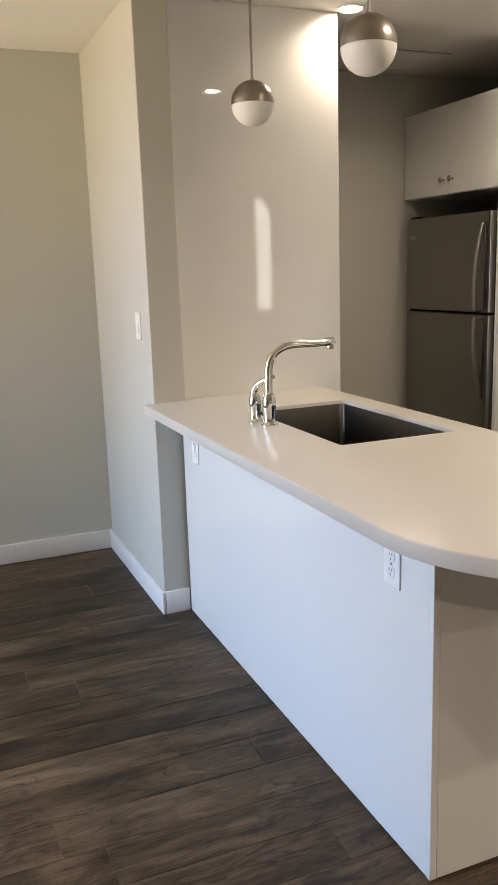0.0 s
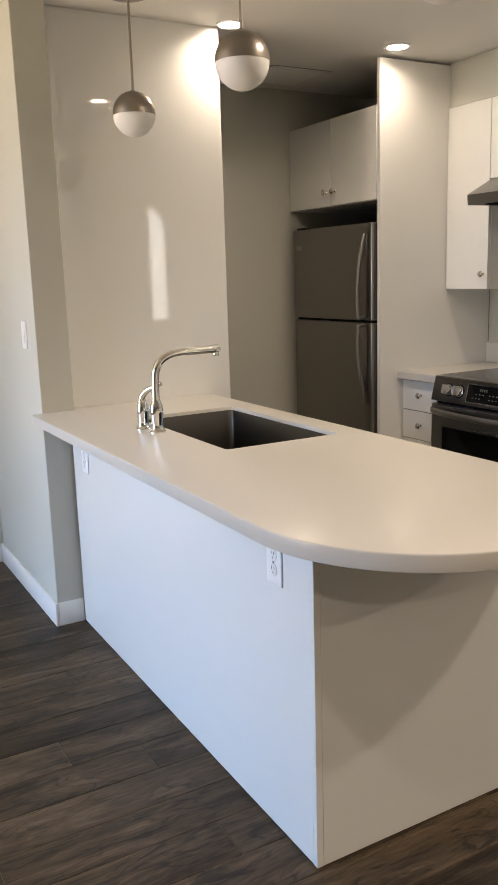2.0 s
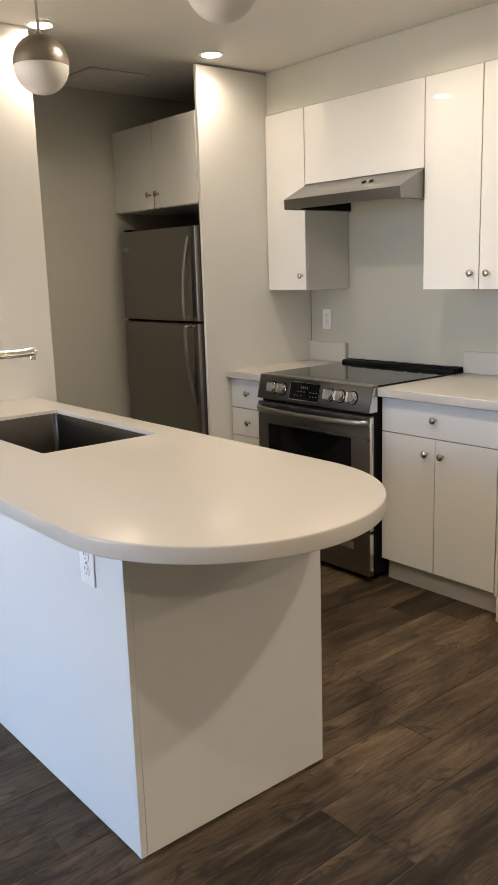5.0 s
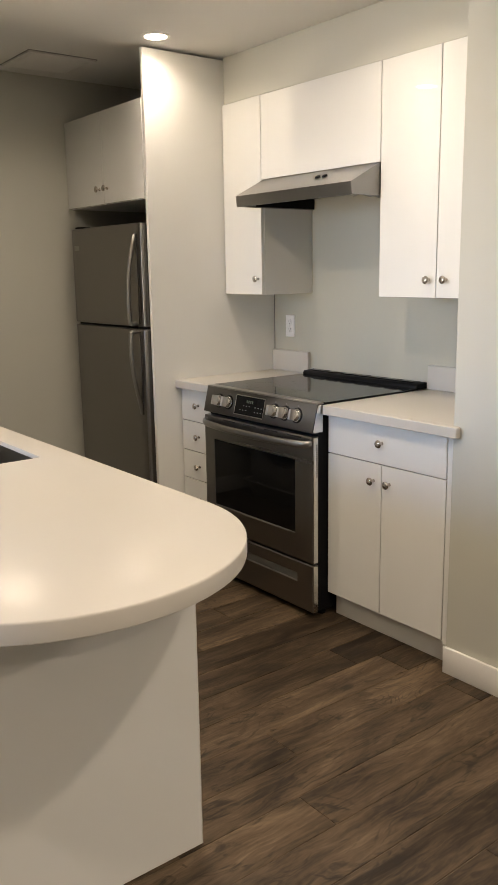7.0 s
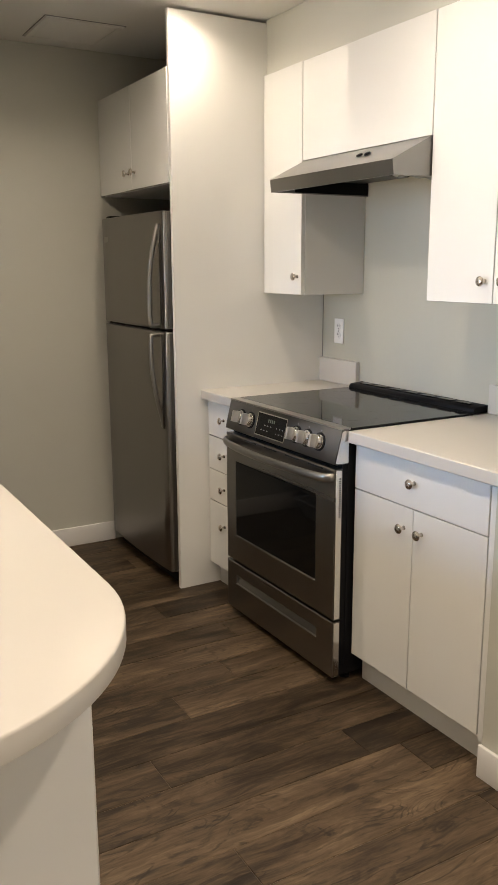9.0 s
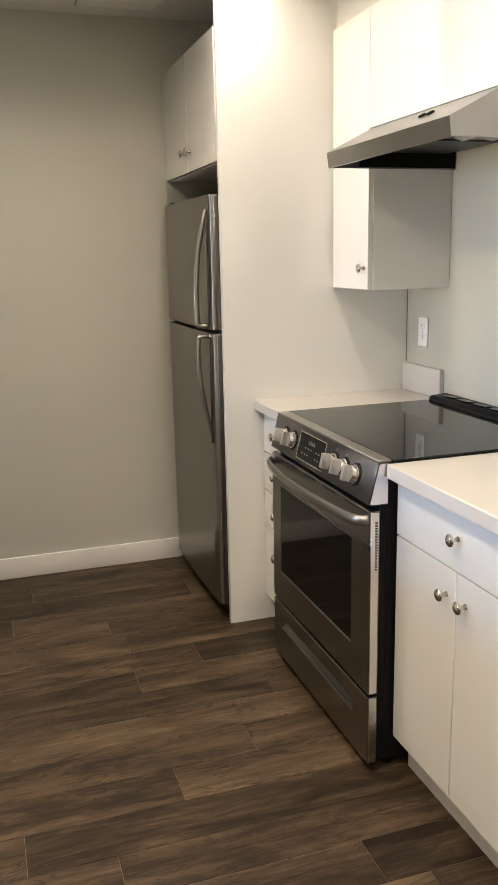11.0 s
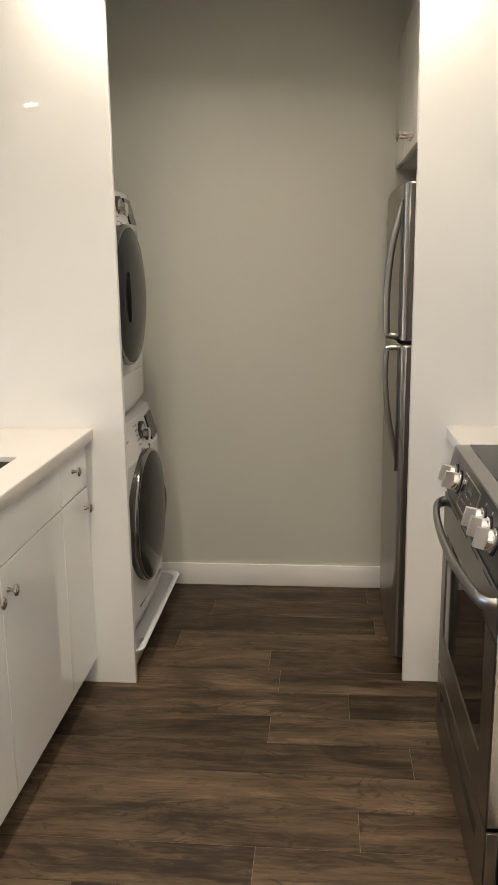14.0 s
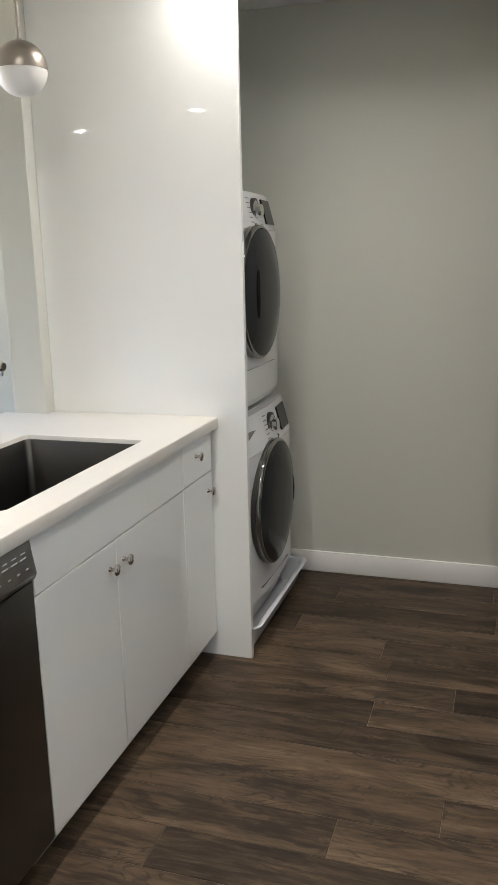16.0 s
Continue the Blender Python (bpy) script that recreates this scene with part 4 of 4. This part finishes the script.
    part("door_glass", lathe([(dr_ - 0.0135, -0.010), (dr_ - 0.015, 0.001), (dr_ - 0.05, 0.011), (dr_ - 0.09, 0.019), (dr_ - 0.13, 0.024), (0.06, 0.027), (0.0, 0.028)], (dx, dy, dz), "x", 56), M_WGLASS, ring, "smoky tinted round door cover")
    s = 1 if z0 < 0.5 else -1
    off, lift = (dr_ - 0.052, 0.0050) if z0 < 0.5 else (dr_ - 0.118, 0.0225)
    hz = [(dx + lift, dy + s * (off - k * k * 2.0), dz + k) for k in (-0.085, -0.045, 0.0, 0.045, 0.085)]
    part("grip_recess", tube(hz, [0.004, 0.009, 0.011, 0.009, 0.004], 10), M_OVEN, ring, "dark moulded grip")
    part("lower_seam", bx(xf + 0.005, xf + 0.0245, AY0 + 0.15, AY1 - 0.15, z0 + 0.165, z0 + 0.1662, 0), M_PRINTD, w)
    return w


machine("washer", 0.007, 0.872, 2.012, (3.922, 0.490), 0.258, 2.058, "silver-white front-loading washing machine standing in a drain tray")
machine("dryer", 0.873, 1.712, 1.962, (3.890, 1.327), 0.253, 2.020, "silver-white front-loading dryer stacked on the washer")


# ---- pendants, recessed lights, vent ----
def pendant(y):
    x, zc, r = 1.516, 2.024, 0.0765
    p = thing("pendant_lamp", (x, y, CEIL), "globe pendant with a brushed nickel cap over white glass", "lamp", "pendants over the peninsula")
    part("canopy", lathe([(0.074, 0.0), (0.074, -0.044), (0.071, -0.052), (0.062, -0.055), (0.012, -0.057)], (x, y, CEIL - 0.0005), "z", 32), M_NICKEL, p)
    part("rod", lathe([(0.0048, 0.0), (0.0048, CEIL - 0.02 - zc - r)], (x, y, zc + r), "z", 12), M_NICKEL, p)
    cap = [(0.0052, r + 0.006), (0.0085, r + 0.004), (0.009, r - 0.001)]
    cap += [((r + 0.001) * math.sin(radians(a)), (r + 0.001) * math.cos(radians(a))) for a in range(8, 91, 6)]
    cap += [(r + 0.001, -0.006), (r - 0.002, -0.006)]
    part("cap", lathe(cap, (x, y, zc), "z", 44), M_NICKEL, p, "brushed nickel upper half")
    glob = [(r * math.sin(radians(a)), r * math.cos(radians(a)) - 0.004) for a in range(92, 181, 6)]
    part("shade", lathe([(r - 0.004, 0.0)] + glob, (x, y, zc), "z", 44), M_GLOBE, p, "opal white glass lower half")


for y in (3.127, 2.316, 1.498):
    pendant(y)
# the three added fill lights get the same fitting
for cx, cy, watts in CANS:
    c = thing("recessed_light", (cx, cy, CEIL), "round warm recessed downlight, in a set with three unseen fill lights", "light", "recessed downlights")
    part("trim_ring", lathe([(0.062, -0.0005), (0.062, -0.004), (0.052, -0.007), (0.046, -0.003), (0.046, -0.0005)], (cx, cy, CEIL), "z", 36), M_TRIM, c)
    part("diffuser", lathe([(0.0455, -0.0008), (0.0455, -0.0064), (0.04, -0.0080)], (cx, cy, CEIL), "z", 36), M_CAN, c, "glowing warm lens")

v = thing("ceiling_vent", (2.79, 4.13, CEIL), "white painted square return-air vent in the ceiling", "vent")
VX0, VX1, VY0, VY1 = 2.62, 2.968, 3.955, 4.30
part("frame", join(bx(VX0, VX1, VY0, VY0 + 0.03, CEIL - 0.010, CEIL - 0.0005, 0.003), bx(VX0, VX1, VY1 - 0.03, VY1, CEIL - 0.010, CEIL - 0.0005, 0.003), bx(VX0, VX0 + 0.03, VY0 + 0.0305, VY1 - 0.0305, CEIL - 0.010, CEIL - 0.0005, 0.003), bx(VX1 - 0.03, VX1, VY0 + 0.0305, VY1 - 0.0305, CEIL - 0.010, CEIL - 0.0005, 0.003)), M_CEIL, v)
part("backing", bx(VX0 + 0.031, VX1 - 0.031, VY0 + 0.031, VY1 - 0.031, CEIL - 0.002, CEIL - 0.0006, 0), M_DARK, v)
# grey strips on the ceiling stand for the shade round the frame
part("shadow_gap", join(bx(VX0 - 0.005, VX1 + 0.005, VY0 - 0.005, VY0 - 0.0005, CEIL - 0.0018, CEIL - 0.0003, 0), bx(VX0 - 0.005, VX1 + 0.005, VY1 + 0.0005, VY1 + 0.005, CEIL - 0.0018, CEIL - 0.0003, 0), bx(VX0 - 0.005, VX0 - 0.0005, VY0, VY1, CEIL - 0.0018, CEIL - 0.0003, 0), bx(VX1 + 0.0005, VX1 + 0.005, VY0, VY1, CEIL - 0.0018, CEIL - 0.0003, 0)), M_PRINT, v, "grey strips painting the shadow gap round the vent frame")
for i in range(14):
    y = VY0 + 0.042 + i * 0.0195
    part("slat", prism([(y, CEIL - 0.003), (y + 0.0015, CEIL - 0.003), (y + 0.015, CEIL - 0.0095), (y + 0.0135, CEIL - 0.0095)], "x", VX0 + 0.031, VX1 - 0.031), M_CEIL, v)

# ---- floor of planks ----
floor = shell("floor", bx(-2.85, 5.32, -2.92, WN + 0.12, -0.06, -0.0025, 0), M_SUB, "dark brown wood-look vinyl plank floor", "floor")
PWID, PLEN, ROW0 = 0.1525, 1.22, 2.713
KNOWN = {1: 3.14, 5: 2.57, -1: 2.556, 0: 2.82, 2: 2.985, 3: 2.555, 4: 2.81, -3: 1.124, -6: 1.158, -2: 0.905, -4: 0.498}
MESHES = {}


def plank(x0, x1, y0, y1):
    key = (round(x1 - x0, 3), round(y1 - y0, 3))
    if key not in MESHES:
        w, h, c = key[0] / 2 - 0.0005, key[1] / 2 - 0.0008, 0.0014
        lp = [[(sx * (w - d), sy * (h - d), z) for sx, sy in ((-1, -1), (1, -1), (1, 1), (-1, 1))] for d, z in ((0, -0.0024), (0, -0.0012), (c, 0.0))]
        MESHES[key] = to_mesh("plank", rings(lp), M_FLOOR)
    ob = new("plank", MESHES[key])
    ob.location = ((x0 + x1) / 2, (y0 + y1) / 2, 0)
    ob.parent = floor


rng = random.Random(11)
k0 = math.ceil((-2.8 - ROW0) / PWID)
for k in range(k0 - 1, 12):
    y0, y1 = max(ROW0 + k * PWID, -2.8), min(ROW0 + (k + 1) * PWID, WN)
    if y1 - y0 < 0.01:
        continue
    j = KNOWN.get(k, rng.uniform(0, PLEN))
    x_hi = 5.2 if y0 < 0.7 else WE
    x = j - PLEN * math.ceil((j + 2.73) / PLEN)
    while x < x_hi:
        a, b = max(x, -2.73), min(x + PLEN, x_hi)
        if b - a > 0.02:
            plank(a, b, y0, y1)
        x += PLEN
